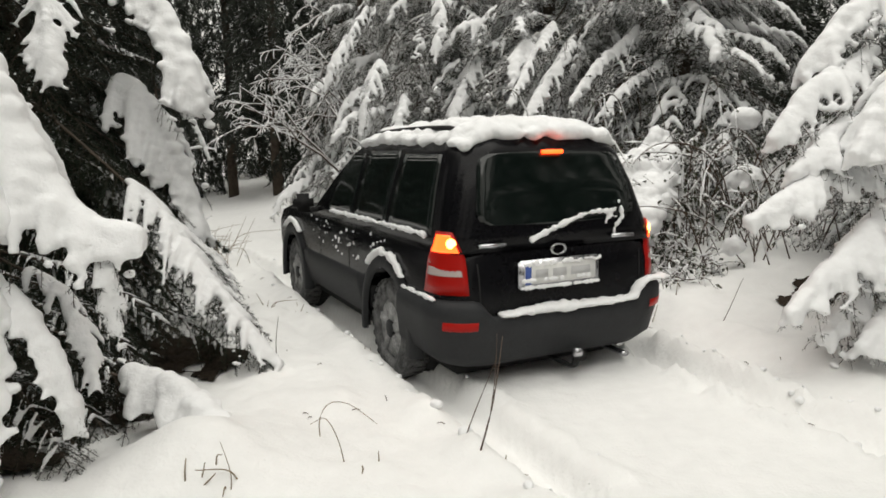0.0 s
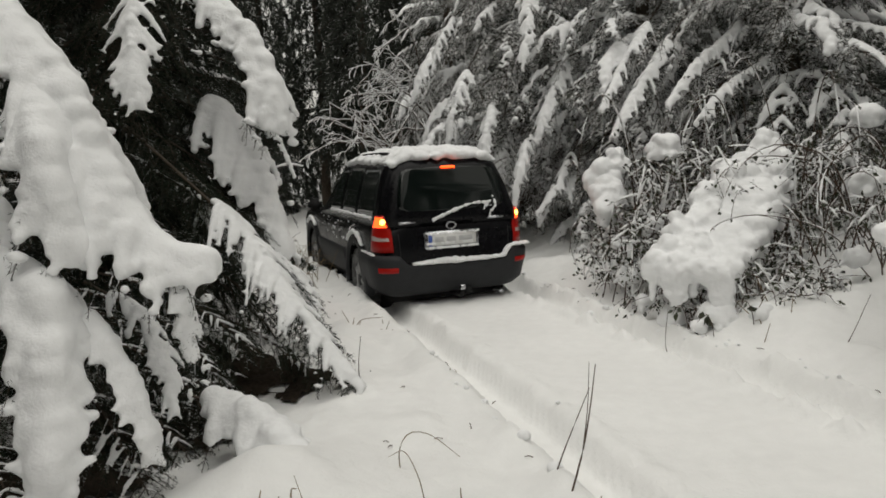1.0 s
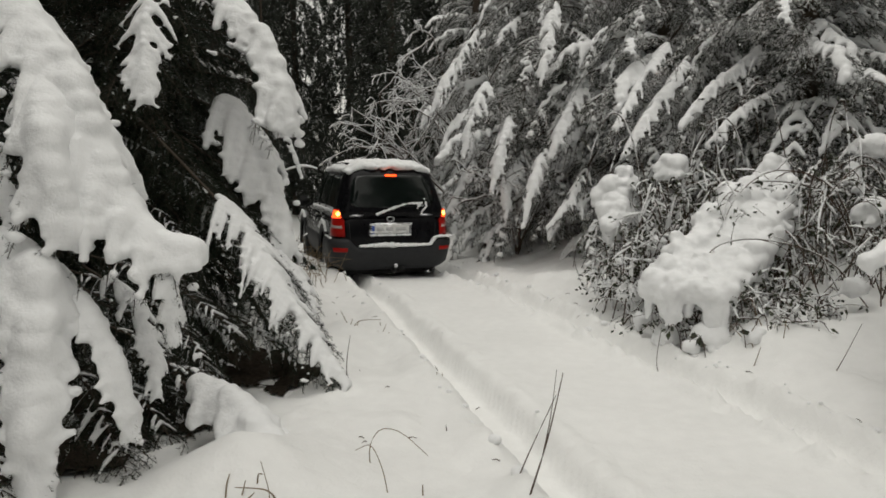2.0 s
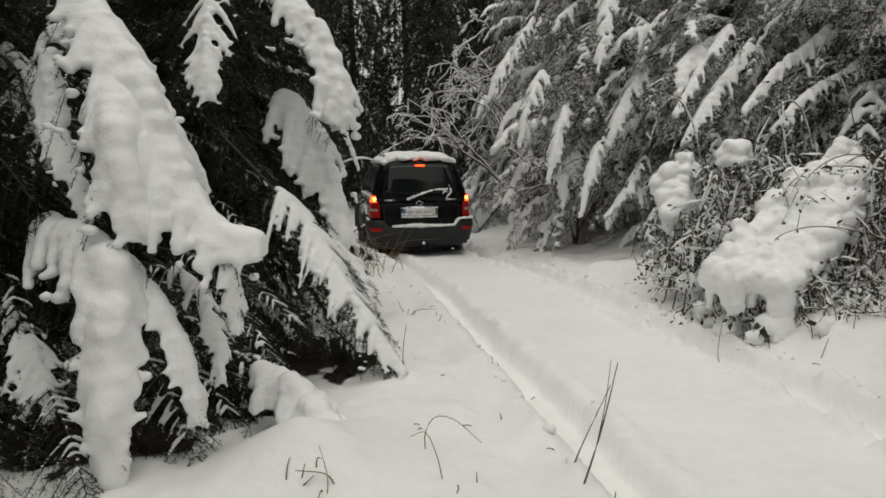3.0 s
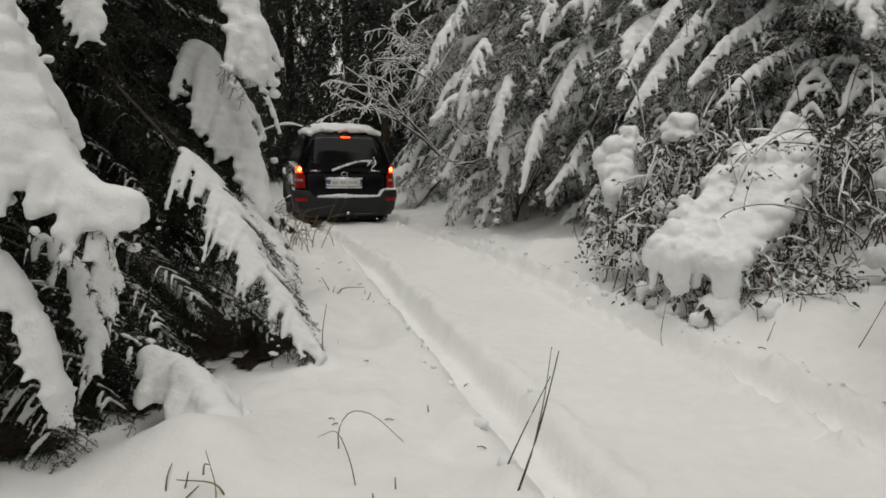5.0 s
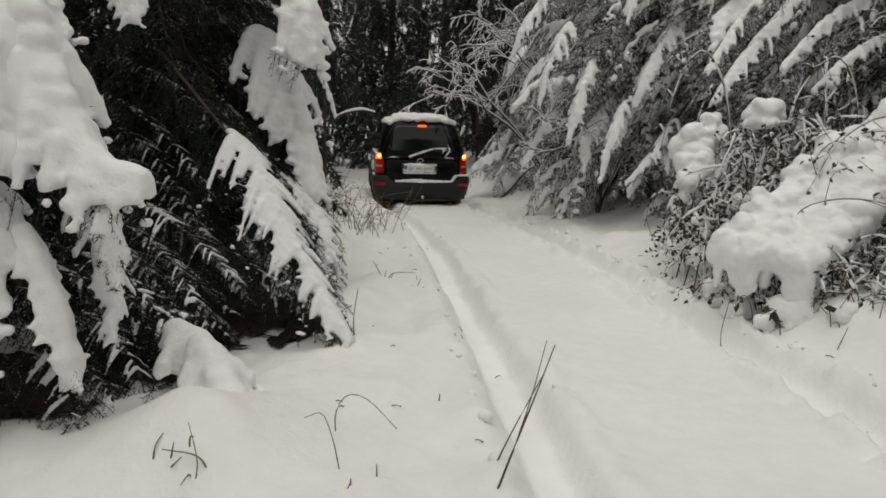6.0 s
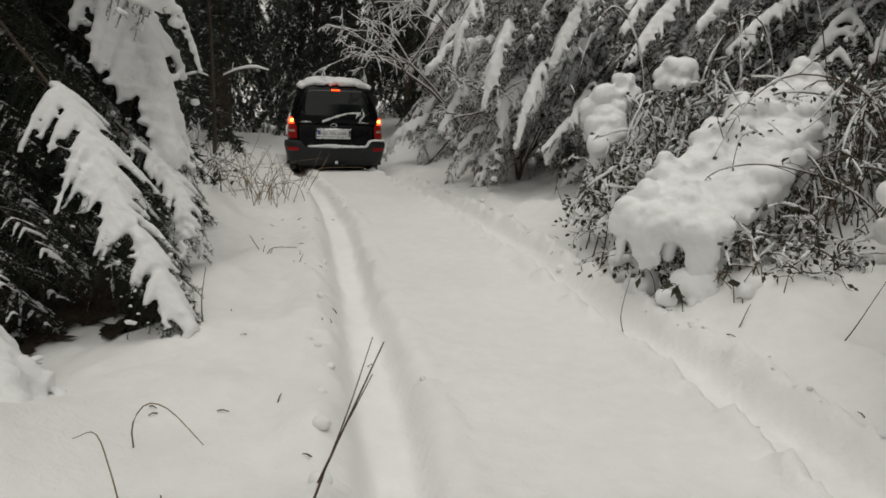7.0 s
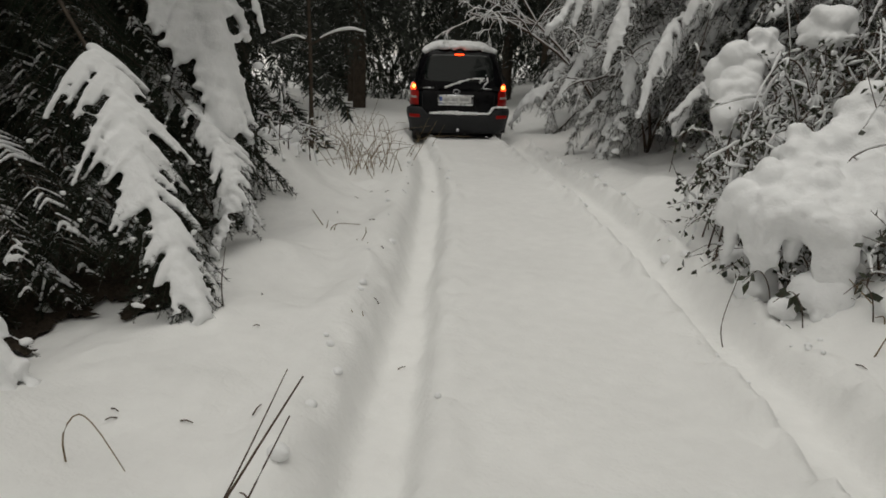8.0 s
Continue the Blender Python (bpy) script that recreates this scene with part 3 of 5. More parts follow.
hero(bramble_tree, [(3.37, 10.00, 3.02), (2.87, 9.59, 2.58), (2.29, 9.07, 2.24), (1.92, 8.81, 1.85)], 0.30, 0.044, 257, **FAR_BOUGH)
hero(bowed_tree, [(0.13, 11.68, 4.60), (0.04, 11.13, 3.91), (-0.04, 10.81, 3.30), (-0.10, 10.62, 2.80)], 0.34, 0.038, 258, **FAR_BOUGH)
hero(bowed_tree, [(0.78, 11.66, 3.34), (0.47, 11.07, 2.77), (0.22, 10.72, 2.22), (0.08, 10.62, 1.77)], 0.38, 0.056, 259, **FAR_BOUGH)
hero(bowed_tree, [(0.17, 11.33, 2.22), (-0.04, 10.79, 1.78), (-0.20, 10.47, 1.29), (-0.29, 10.36, 0.76)], 0.26, 0.044, 260, **FAR_BOUGH)
hero(bowed_tree, [(0.78, 11.44, 1.89), (0.54, 10.90, 1.46), (0.32, 10.47, 1.06), (0.06, 10.35, 0.74)], 0.30, 0.038, 261, **FAR_BOUGH)
hero(bowed_tree, [(-0.38, 11.59, 2.84), (-0.58, 11.14, 2.29), (-0.70, 10.83, 1.77), (-0.79, 10.73, 1.26)], 0.34, 0.056, 262, **FAR_BOUGH)
hero(bowed_tree, [(-0.77, 11.78, 3.39), (-1.01, 11.32, 2.81), (-1.16, 10.99, 2.28), (-1.26, 10.89, 1.76)], 0.38, 0.044, 263, **FAR_BOUGH)
hero(bank_tree, [(-0.53, 12.46, 1.23), (-0.72, 12.04, 0.86), (-0.87, 11.84, 0.49), (-0.99, 11.75, 0.11)], 0.26, 0.038, 264, **FAR_BOUGH)
hero(bank_tree, [(-1.00, 12.45, 1.99), (-1.27, 12.01, 1.60), (-1.46, 11.80, 1.22), (-1.62, 11.70, 0.84)], 0.30, 0.056, 265, **FAR_BOUGH)
hero(bank_tree, [(-1.41, 13.17, 4.02), (-1.67, 12.70, 3.46), (-1.86, 12.38, 3.04), (-2.02, 12.27, 2.55)], 0.34, 0.044, 266, **FAR_BOUGH)
hero(bank_tree, [(-1.04, 13.33, 4.43), (-1.37, 12.86, 3.96), (-1.55, 12.54, 3.53), (-1.67, 12.43, 3.04)], 0.38, 0.038, 267, **FAR_BOUGH)
hero(right_tree, [(3.78, 5.41, 1.85), (3.20, 5.09, 1.75), (2.72, 4.86, 1.60), (2.39, 4.72, 1.33)], 0.42, 0.07, 300, **FAR_BOUGH)
hero(right_tree, [(3.63, 5.11, 1.22), (3.24, 4.90, 1.16), (2.88, 4.66, 0.91), (2.66, 4.52, 0.63)], 0.42, 0.07, 301, **FAR_BOUGH)
hero(right_tree, [(3.62, 5.05, 0.77), (3.20, 4.83, 0.69), (2.80, 4.60, 0.50), (2.51, 4.46, 0.26)], 0.42, 0.07, 302, **FAR_BOUGH)
hero(right_tree, [(4.04, 5.89, 1.69), (3.44, 5.66, 1.51), (2.92, 5.42, 1.26), (2.56, 5.28, 1.01)], 0.42, 0.07, 303, **FAR_BOUGH)
hero(right_tree, [(3.43, 4.80, 0.48), (3.14, 4.59, 0.46), (2.82, 4.38, 0.36), (2.65, 4.26, 0.25)], 0.42, 0.07, 304, **FAR_BOUGH)
hero(right_tree, [(3.50, 5.06, 2.22), (3.12, 4.82, 2.00), (2.87, 4.68, 1.70), (2.69, 4.54, 1.45)], 0.42, 0.07, 305, **FAR_BOUGH)
hero(bramble_tree, [(2.08, 11.85, 3.18), (1.78, 11.39, 2.92), (1.53, 11.04, 2.56), (1.37, 10.83, 2.26)], 0.34, 0.054, 306, **FAR_BOUGH)
hero(bramble_tree, [(2.72, 11.96, 3.46), (2.37, 11.50, 3.17), (2.10, 11.13, 2.78), (1.92, 10.91, 2.45)], 0.24, 0.044, 307, **FAR_BOUGH)
hero(bramble_tree, [(3.29, 11.88, 3.36), (2.89, 11.41, 3.10), (2.58, 11.04, 2.77), (2.37, 10.82, 2.49)], 0.35, 0.036, 308, **FAR_BOUGH)
hero(bramble_tree, [(3.45, 11.60, 2.85), (3.14, 11.16, 2.66), (2.90, 10.84, 2.40), (2.74, 10.64, 2.19)], 0.31, 0.046, 309, **FAR_BOUGH)
hero(bramble_tree, [(3.72, 11.48, 2.94), (3.49, 11.06, 2.75), (3.32, 10.76, 2.50), (3.22, 10.58, 2.29)], 0.27, 0.053, 310, **FAR_BOUGH)
hero(bramble_tree, [(2.91, 11.52, 2.62), (2.56, 11.07, 2.44), (2.28, 10.74, 2.20), (2.10, 10.54, 2.00)], 0.34, 0.037, 311, **FAR_BOUGH)
hero(bramble_tree, [(2.31, 11.65, 2.50), (2.00, 11.22, 2.33), (1.75, 10.89, 2.09), (1.59, 10.70, 1.89)], 0.24, 0.052, 312, **FAR_BOUGH)
hero(bramble_tree, [(4.14, 11.20, 2.61), (3.86, 10.77, 2.43), (3.65, 10.46, 2.19), (3.52, 10.28, 2.00)], 0.36, 0.052, 313, **FAR_BOUGH)
hero(bramble_tree, [(1.62, 12.26, 3.68), (1.39, 11.81, 3.37), (1.21, 11.46, 2.95), (1.09, 11.25, 2.60)], 0.30, 0.048, 314, **FAR_BOUGH)
hero(second_tree, [(-2.5, 6.22, 2.1), (-2.2, 6.12, 1.85), (-2.1, 6.1, 1.65), (-2.04, 6.09, 1.48)], 0.09, 0.026, 221, hang=0.5)


# ---- far forest ----
def far_tree_meshes(seed, low):
    rs = np.random.RandomState(seed)
    NV, NF, WV, WF, B, a1, a2 = [], [], [], [], [], 0, 0
    h = low
    while h < 10:
        for k in range(7):
            a = radians(51 * (k + rs.rand()) + h * 80)
            L = 2.6 * (1.02 - h / 10.5) * rs.uniform(0.7, 1.15)
            d = np.array([math.cos(a), math.sin(a), 0])
            P = [np.array([0, 0, h]) + d * L * f - np.array([0, 0, 1]) * L * g for f, g in ((0, 0), (0.4, 0.05), (0.75, 0.25), (0.95, 0.55))]
            (nv, nf), (wv, wf), bl = bough(P, 0.62, 0.04, seed * 100 + int(h * 10) + k, per_m=60, nl=0.13, nw=0.03, step=0.25, cover=0.5, hang=1.1, fine=False, sub=False)
            NV.append(nv), NF.append(nf + a1), WV.append(wv), WF.append(wf + a2)
            a1 += len(nv)
            a2 += len(wv)
            B += bl[::3]
        h += 0.5
    me = foliage_mesh("crown", (np.concatenate(NV), np.concatenate(NF)), (np.concatenate(WV), np.concatenate(WF)), M_FROST)
    return me, blob_mesh("snow_load", B, 0.075, 0.0, 1)


def far_forest():
    kinds = []
    for k in range(3):
        me, sn = far_tree_meshes(300 + k, (0.4, 0.4, 2.3)[k])
        t = new("spruce_tree")
        tagged(t, "tall dark forest spruce dusted with snow", "spruce", "far forest spruces")
        trunk_part(t, 11, 0.17)
        obj("crown", me, None, t, smooth=False)
        tagged(obj("snow_load", sn, M_SNOW, t), kind="stuff")
        kinds.append(t)
    rs, placed = np.random.RandomState(9), {}
    spots = [(-5.2, 22), (-9.4, 18.6), (-11.5, 21.5), (-3.2, 23), (-7.2, 24), (-13.5, 18), (0.2, 20.5), (-10, 26), (-14, 25), (-4.5, 27.5), (-0.5, 26), (3, 17), (5.5, 13.5), (7.8, 9.8), (2.8, 23), (-17, 22), (-10.2, 15), (-8, 12), (-6.3, 9.2), (-7.0, 6.2), (-5.4, 3.6), (-4.8, 0.6), (7.4, 5.6), (-18, 29), (-13, 31), (-8, 31), (-2.5, 32), (4, 29), (8, 17), (-12.5, 12),
             # first six: unseen trees beside and behind the camera, added to block light
             (5.6, 2), (6, -3), (1.5, -7), (-3.5, -5.5), (-5.5, -2.5), (-8, 2), (6, 20), (-16, 14)]
    for k, (x, y) in enumerate(spots):
        grown = rs.uniform(1.25, 1.6) if y > 16 else 1.0
        m = pose(x, y, gz(x, y), 0, 0, rs.uniform(0, 360)) @ Matrix.Diagonal((1.1, 1.1, grown, 1))
        t = kinds[2 if x < -5 and 10 < y < 25 else k % 2]
        if t in placed:
            copy_thing(t, m)
        else:
            placed[t] = m
    for t, m in placed.items():
        t.matrix_basis = m


far_forest()


# ---- bramble thicket, bare shrub, stalks ----
def arcs(rs, n, lo, hi, rise, reach, toward=None):
    """Arching canes that start on the ground within a stretch of the plan."""
    out = []
    for k in range(n):
        x, y = rs.uniform(lo[0], hi[0]), rs.uniform(lo[1], hi[1])
        a = rs.uniform(0, 2 * math.pi) if toward is None else toward + rs.normal() * 0.7
        h, r = rs.uniform(*rise), rs.uniform(*reach)
        d = np.array([math.cos(a), math.sin(a), 0])
        b = np.array([x, y, gz(x, y) - 0.05])
        P = [b, b + d * r * 0.25 + [0, 0, h * 0.75], b + d * r * 0.6 + [0, 0, h], b + d * r * 0.85 + [0, 0, h * 0.82], b + d * r + [0, 0, h * 0.5]]
        P = [np.asarray(p) + rs.normal(size=3) * 0.03 for p in P]
        out.append(curve_points(P, 16))
    return out


def leaf_mesh(spots, rs, size):
    """Small folded leaves."""
    V, F = [], []
    for p in spots:
        d, n = rs.normal(size=3), rs.normal(size=3)
        d[2] -= 0.5
        d /= np.linalg.norm(d)
        w = np.cross(d, n)
        w /= np.linalg.norm(w) + 1e-9
        u = np.cross(w, d)
        L, k = size * rs.uniform(0.6, 1.3), len(V)
        V += [p, p + d * L * 0.5 + w * L * 0.3 + u * L * 0.08, p + d * L, p + d * L * 0.5 - w * L * 0.3 + u * L * 0.08, p + d * L * 0.5]
        F += [(k, k + 1, k + 4), (k + 1, k + 2, k + 4), (k + 2, k + 3, k + 4), (k + 3, k, k + 4)]
    return arrays("leaves", V, F)


def thicket(name, label, lo, hi, n, rise, reach, seed, lumps, leaves=500, ride=0.016, group="", sheet=()):
    rs = np.random.RandomState(seed)
    bush = new(name)
    tagged(bush, label, "bush", group)
    c = np.array([(lo[0] + hi[0]) / 2, (lo[1] + hi[1]) / 2, 0.0])
    c[2] = gz(c[0], c[1])
    bush.location = c
    lines = [l - c for l in arcs(rs, n, lo, hi, rise, reach)]
    side = []
    for l in lines:
        for k in range(4, 15, 2):
            d = rs.normal(size=3) * 0.16 + [0, 0, 0.03]
            side.append(curve_points([l[k], l[k] + d * 0.5 + rs.normal(size=3) * 0.02, l[k] + d - [0, 0, 0.05]], 6))
    obj("cane_tangle", arrays("cane_tangle", *tube_arrays([(l, 0.007, 0.003) for l in lines] + [(l, 0.003, 0.0015) for l in side], 5)), M_CANE, bush, "thin brown arching canes")
    spots = [l[rs.randint(3, len(l))] + rs.normal(size=3) * 0.02 for l in (lines + side) for q in range(1 + leaves // max(1, len(lines) * 7))]
    tagged(obj("leaves", leaf_mesh(spots, rs, 0.05), M_LEAF, bush, "dark green and withered leaves", smooth=False), kind="stuff")
    ridges = []
    for l in lines + side:
        q = curve_points(l, len(l) * 2)
        k = 0
        while k < len(q) - 3:
            n = rs.randint(3, 9)
            run = q[k:k + n]
            if rs.rand() < 0.62 and len(run) > 2:
                r = ride * rs.uniform(0.55, 1.25)
                h = (len(run) + 1) // 2
                run = run + [0, 0, r * 0.7]
                ridges += [(run[:h + 1], r * 0.4, r), (run[h - 1:], r, r * 0.35)]
            k += n
    tagged(obj("snow_load", arrays("snow_load", *tube_arrays(ridges, 6)), M_SNOW, bush, "snow lying along every cane"), kind="stuff")
    for x, y, z, r in lumps:
        bl = []
        for k in range(40):
            q = rs.normal(size=3)
            q /= np.linalg.norm(q)
            q = q * rs.uniform(0.2, 0.8) * r * np.array([1.0, 1.0, 0.75])
            rr = r * rs.uniform(0.25, 0.42)
            bl.append([x - c[0] + q[0], y - c[1] + q[1], z - c[2] + q[2], rr * 1.1, rr * 1.1, rr])
        for k in range(6):
            a = rs.uniform(0, 2 * math.pi)
            for g in np.linspace(0.6, rs.uniform(0.9, 1.3), 6):
                rr = r * 0.15 * (1.6 - g * 0.6)
                bl.append([x - c[0] + math.cos(a) * r * g * 0.8, y - c[1] + math.sin(a) * r * g * 0.8, z - c[2] - r * 0.45 * g, rr, rr, rr * 1.2])
        obj("snow_lump", blob_mesh("snow_lump", bl, 0.022, 0.02, 6, int(x * 100), 3.0), M_SNOW, bush, "soft heap of snow")
    if sheet:
        bl = []
        for A, B, C in sheet:
            A, B, C = np.array(A), np.array(B), np.array(C)
            area = np.linalg.norm(np.cross(B - A, C - A)) / 2
            holes = [A + (B - A) * rs.uniform(0.1, 0.9) * q + (C - A) * rs.uniform(0.1, 0.9) * (1 - q) for q in rs.rand(1 + int(area * 9))]
            for k in range(int(60 + area * 420)):
                w = rs.dirichlet([0.9, 0.9, 0.9])
                p = A * w[0] + B * w[1] + C * w[2] - c + rs.normal(size=3) * 0.03
                if min(np.linalg.norm(p + c - h) for h in holes) < 0.085:
                    continue
                r = rs.uniform(0.05, 0.105)
                bl.append([*p, r, r, r * 0.85])
            for P, Q in ((A, B), (B, C), (C, A)):
                for k in range(7):
                    p = P + (Q - P) * rs.rand() - c
                    for g in range(rs.randint(3, 8)):
                        bl.append([p[0] + rs.normal() * 0.01, p[1] - 0.03, p[2] - 0.045 * g, 0.05 - 0.004 * g, 0.05 - 0.004 * g, 0.055])
        obj("snow_sheet", blob_mesh("snow_sheet", bl, 0.02, 0.022, 4, seed, 4.0), M_SNOW, bush, "broad smooth sheet of snow draped over the canes")
    return bush


thicket("bramble_bush", "bramble thicket buried under a broad sheet of snow", (1.9, 7.2), (2.9, 8.1), 44, (0.4, 1.3), (0.3, 0.8), 501,
        [(1.40, 7.95, 1.60, 0.19)], leaves=1100, ride=0.012, group="thickets",
        sheet=(((2.40, 7.80, 1.64), (1.83, 7.37, 1.32), (2.05, 6.80, 0.84)), ((1.83, 7.37, 1.32), (1.32, 6.83, 0.88), (2.05, 6.80, 0.84)), ((1.32, 6.83, 0.88), (1.02, 6.46, 0.52), (1.37, 6.24, 0.54)), ((1.32, 6.83, 0.88), (1.60, 6.23, 0.47), (2.05, 6.80, 0.84)), ((2.40, 7.80, 1.64), (2.57, 7.54, 1.20), (2.05, 6.80, 0.84)), ((1.32, 6.83, 0.88), (1.37, 6.24, 0.54), (1.60, 6.23, 0.47))))
thicket("bramble_bush", "arching bramble canes with a curled cap of snow", (1.2, 7.6), (1.8, 8.5), 40, (0.5, 1.4), (0.3, 0.9), 505,
        [], leaves=900, ride=0.016, group="thickets", sheet=(((1.05, 8.70, 1.58), (0.69, 8.46, 1.38), (0.89, 8.39, 1.30)), ((0.69, 8.46, 1.38), (0.79, 8.17, 0.92), (0.95, 8.25, 1.08))))
thicket("bramble_bush", "tangle of bare bramble canes edged with snow", (2.5, 6.4), (3.9, 7.6), 44, (0.4, 1.3), (0.6, 1.5), 502,
        [(2.7, 6.5, 0.6, 0.13), (3.0, 6.9, 1.2, 0.16), (3.1, 7.3, 1.8, 0.15)], leaves=700, ride=0.011, group="thickets")
thicket("bramble_bush", "high tangle of twigs and leaves with snow caught in it", (1.3, 8.4), (3.3, 9.6), 26, (1.0, 2.3), (0.5, 1.4), 503,
        [], leaves=700, ride=0.012, group="thickets")
thicket("bramble_bush", "fringe of dark leaves and short twigs under the snow", (1.25, 6.2), (2.5, 6.7), 34, (0.12, 0.42), (0.15, 0.5), 506, [(1.2, 6.5, 0.12, 0.13), (1.52, 6.25, 0.16, 0.15), (1.85, 6.1, 0.2, 0.15), (1.05, 6.95, 0.14, 0.11), (1.35, 6.1, 0.1, 0.09)], leaves=700, ride=0.012, group="thickets")
thicket("bramble_bush", "leafy bramble slope running down to the snow", (0.8, 7.3), (1.5, 8.4), 46, (0.25, 0.95), (0.2, 0.5), 507,
        [(0.85, 8.0, 0.32, 0.12), (0.95, 7.5, 0.3, 0.13), (1.15, 7.25, 0.45, 0.12), (0.9, 7.9, 0.6, 0.09), (1.25, 7.7, 0.8, 0.11)], leaves=1100, ride=0.014, group="thickets")
thicket("bramble_bush", "low snowed-over weeds beside the track", (-3.4, 7.4), (-2.9, 8.0), 7, (0.2, 0.45), (0.2, 0.4), 504, [(-3.2, 7.65, 0.36, 0.3), (-3.5, 8.0, 0.42, 0.26)], leaves=10, ride=0.012, group="thickets")


def leafy_sprig(x, y, seed, n, size, h, label):
    """A bramble shoot with a few broad dark leaves hanging over the snow."""
    rs = np.random.RandomState(seed)
    o = new("bramble_sprig")
    tagged(o, label, "bramble", "bramble sprigs")
    o.location = (x, y, gz(x, y))
    S = curve_points([(0, 0, -0.03), (-0.03, -0.02, h * 0.6), (-0.09, -0.07, h), (-0.16, -0.13, h * 0.75)], 14)
    obj("stem", arrays("stem", *tube_arrays([(S, 0.004, 0.002)], 5)), M_CANE, o)
    for k in range(n):
        p = S[rs.randint(4, 14)] + rs.normal(size=3) * 0.025
        obj("leaf", leaf_mesh([p], rs, size), M_LEAF, o, smooth=False)
    return o


for k, (x, y, n, size, h) in enumerate(((1.46, 6.05, 7, 0.085, 0.2), (1.3, 6.25, 5, 0.07, 0.24), (1.15, 6.55, 6, 0.06, 0.2), (0.78, 8.1, 5, 0.06, 0.25), (1.75, 5.98, 4, 0.06, 0.2))):
    leafy_sprig(x, y, 640 + k, n, size, h, "bramble shoot with broad dark leaves hanging over the snow")


def bare_shrub(base, height, seed, label, spread=0.55, lean=0.0):
    """A leafless shrub: forking tapered limbs, each with a ridge of snow."""
    rs = np.random.RandomState(seed)
    t = new("bare_shrub")
    tagged(t, label, "shrub")
    t.location = (*base, gz(*base))
    lines = []

    def grow(p, d, L, r, depth):
        pts = [p]
        for k in range(5):
            d = d + rs.normal(size=3) * 0.16 + np.array([0, 0, 0.02 - 0.05 * (4 - depth)])
            d /= np.linalg.norm(d)
            pts.append(pts[-1] + d * L / 5)
        lines.append((np.array(pts), r, r * 0.55))
        if depth:
            for k in range(3 if depth > 1 else 4):
                q = pts[rs.randint(4 if depth == 4 else 2, 6)]
                e = d + rs.normal(size=3) * spread
                grow(q, e / np.linalg.norm(e), L * rs.uniform(0.38, 0.55), r * 0.55, depth - 1)

    for k in range(5):
        a = rs.uniform(0, 6.28)
        grow(np.array([0, 0, -0.05]), np.array([math.cos(a) * 0.3 + lean, math.sin(a) * 0.3, 0.95]), height * 0.62, 0.024, 4)
    obj("crown", arrays("crown", *tube_arrays(lines, 5)), M_CANE, t, "thin dark forking limbs")
    up = [(np.array(p) + [0, 0, 0.012 + r * 0.6], max(r * 0.8, 0.009), max(q * 0.9, 0.007)) for p, r, q in lines]
    tagged(obj("snow_load", arrays("snow_load", *tube_arrays(up, 6)), M_SNOW, t, "snow along the limbs"), kind="stuff")
    return t


bare_shrub((-1.5, 14.6), 4.6, 601, "leafless shrub with snow along every twig, leaning over the track", 0.6, -0.38)
bare_shrub((-2.6, 18.2), 4.2, 602, "leafless shrub bowed over the track by snow", 0.55, -0.35)
bare_shrub((-0.5, 12.2), 2.4, 603, "slender bare shrub rimmed with snow", 0.55, -0.1)


def stalk(name, label, lines, material, parent_group):
    """A dry stem standing in the snow, of one or more blades."""
    b = np.array(lines[0][0][0], float)
    o = new(name)
    tagged(o, label, "dry grass" if "grass" in name else "stalk", parent_group)
    o.location = b
    for P, r in lines:
        S = curve_points(np.asarray(P, float) - b, 12)
        obj("blade" if "grass" in name else "stem", arrays("stem", *tube_arrays([(S, r, r * 0.45)], 5)), material, o)
    return o


def on(x, y, dz=-0.03):
    return np.array([x, y, gz(x, y) + dz])


b = on(0.15, 3.12)
stalk("dry_stalk", "tall dark dry stalk leaning beside the rut", [([b, b + [0.06, 0.05, 0.2], b + [0.10, 0.16, 0.34], b + [0.14, 0.32, 0.5]], 0.005), ([b + [0.06, 0.05, 0.2], b + [0.09, 0.16, 0.35], b + [0.11, 0.3, 0.52]], 0.003)], M_CANE, "dry stalks")
b = on(0.09, 3.34)
stalk("dry_stalk", "dark dry stalk leaning beside the rut", [([b, b + [0.06, 0.03, 0.15], b + [0.17, 0.08, 0.4]], 0.004)], M_CANE, "dry stalks")
b = on(-0.66, 3.44)
stalk("dry_stalk", "bent dry stem arching over the snow", [([b, b + [0.0, 0.0, 0.12], b + [0.05, 0.02, 0.2], b + [0.16, 0.0, 0.2], b + [0.3, -0.02, 0.1]], 0.0035)], M_GRASS, "dry stalks")
b = on(-0.49, 3.15)
stalk("dry_stalk", "bent dry stem arching over the snow", [([b, b + [-0.03, 0.0, 0.14], b + [-0.09, 0.02, 0.24], b + [-0.16, 0.0, 0.22]], 0.003)], M_GRASS, "dry stalks")
b = on(-1.18, 4.69)
stalk("dry_stalk", "thin upright dry stem in the snow", [([b, b + [0.0, 0.0, 0.15], b + [0.02, 0.02, 0.33]], 0.004)], M_CANE, "dry stalks")
b = on(2.2, 5.4)
stalk("dry_stalk", "slanting dark twig stuck in the snow", [([b, b + [0.08, 0.05, 0.12], b + [0.2, 0.1, 0.36]], 0.004)], M_CANE, "dry stalks")
b = on(1.1, 6.0)
stalk("dry_stalk", "curved dark twig hanging over the bank", [([b, b + [-0.03, 0.05, 0.15], b + [0.02, 0.2, 0.4]], 0.004)], M_CANE, "dry stalks")
b = on(-0.95, 2.85)
stalk("dry_stalk", "thin upright dry stem in the snow", [([b, b + [0.0, 0.02, 0.1], b + [-0.04, 0.03, 0.24]], 0.003)], M_GRASS, "dry stalks")


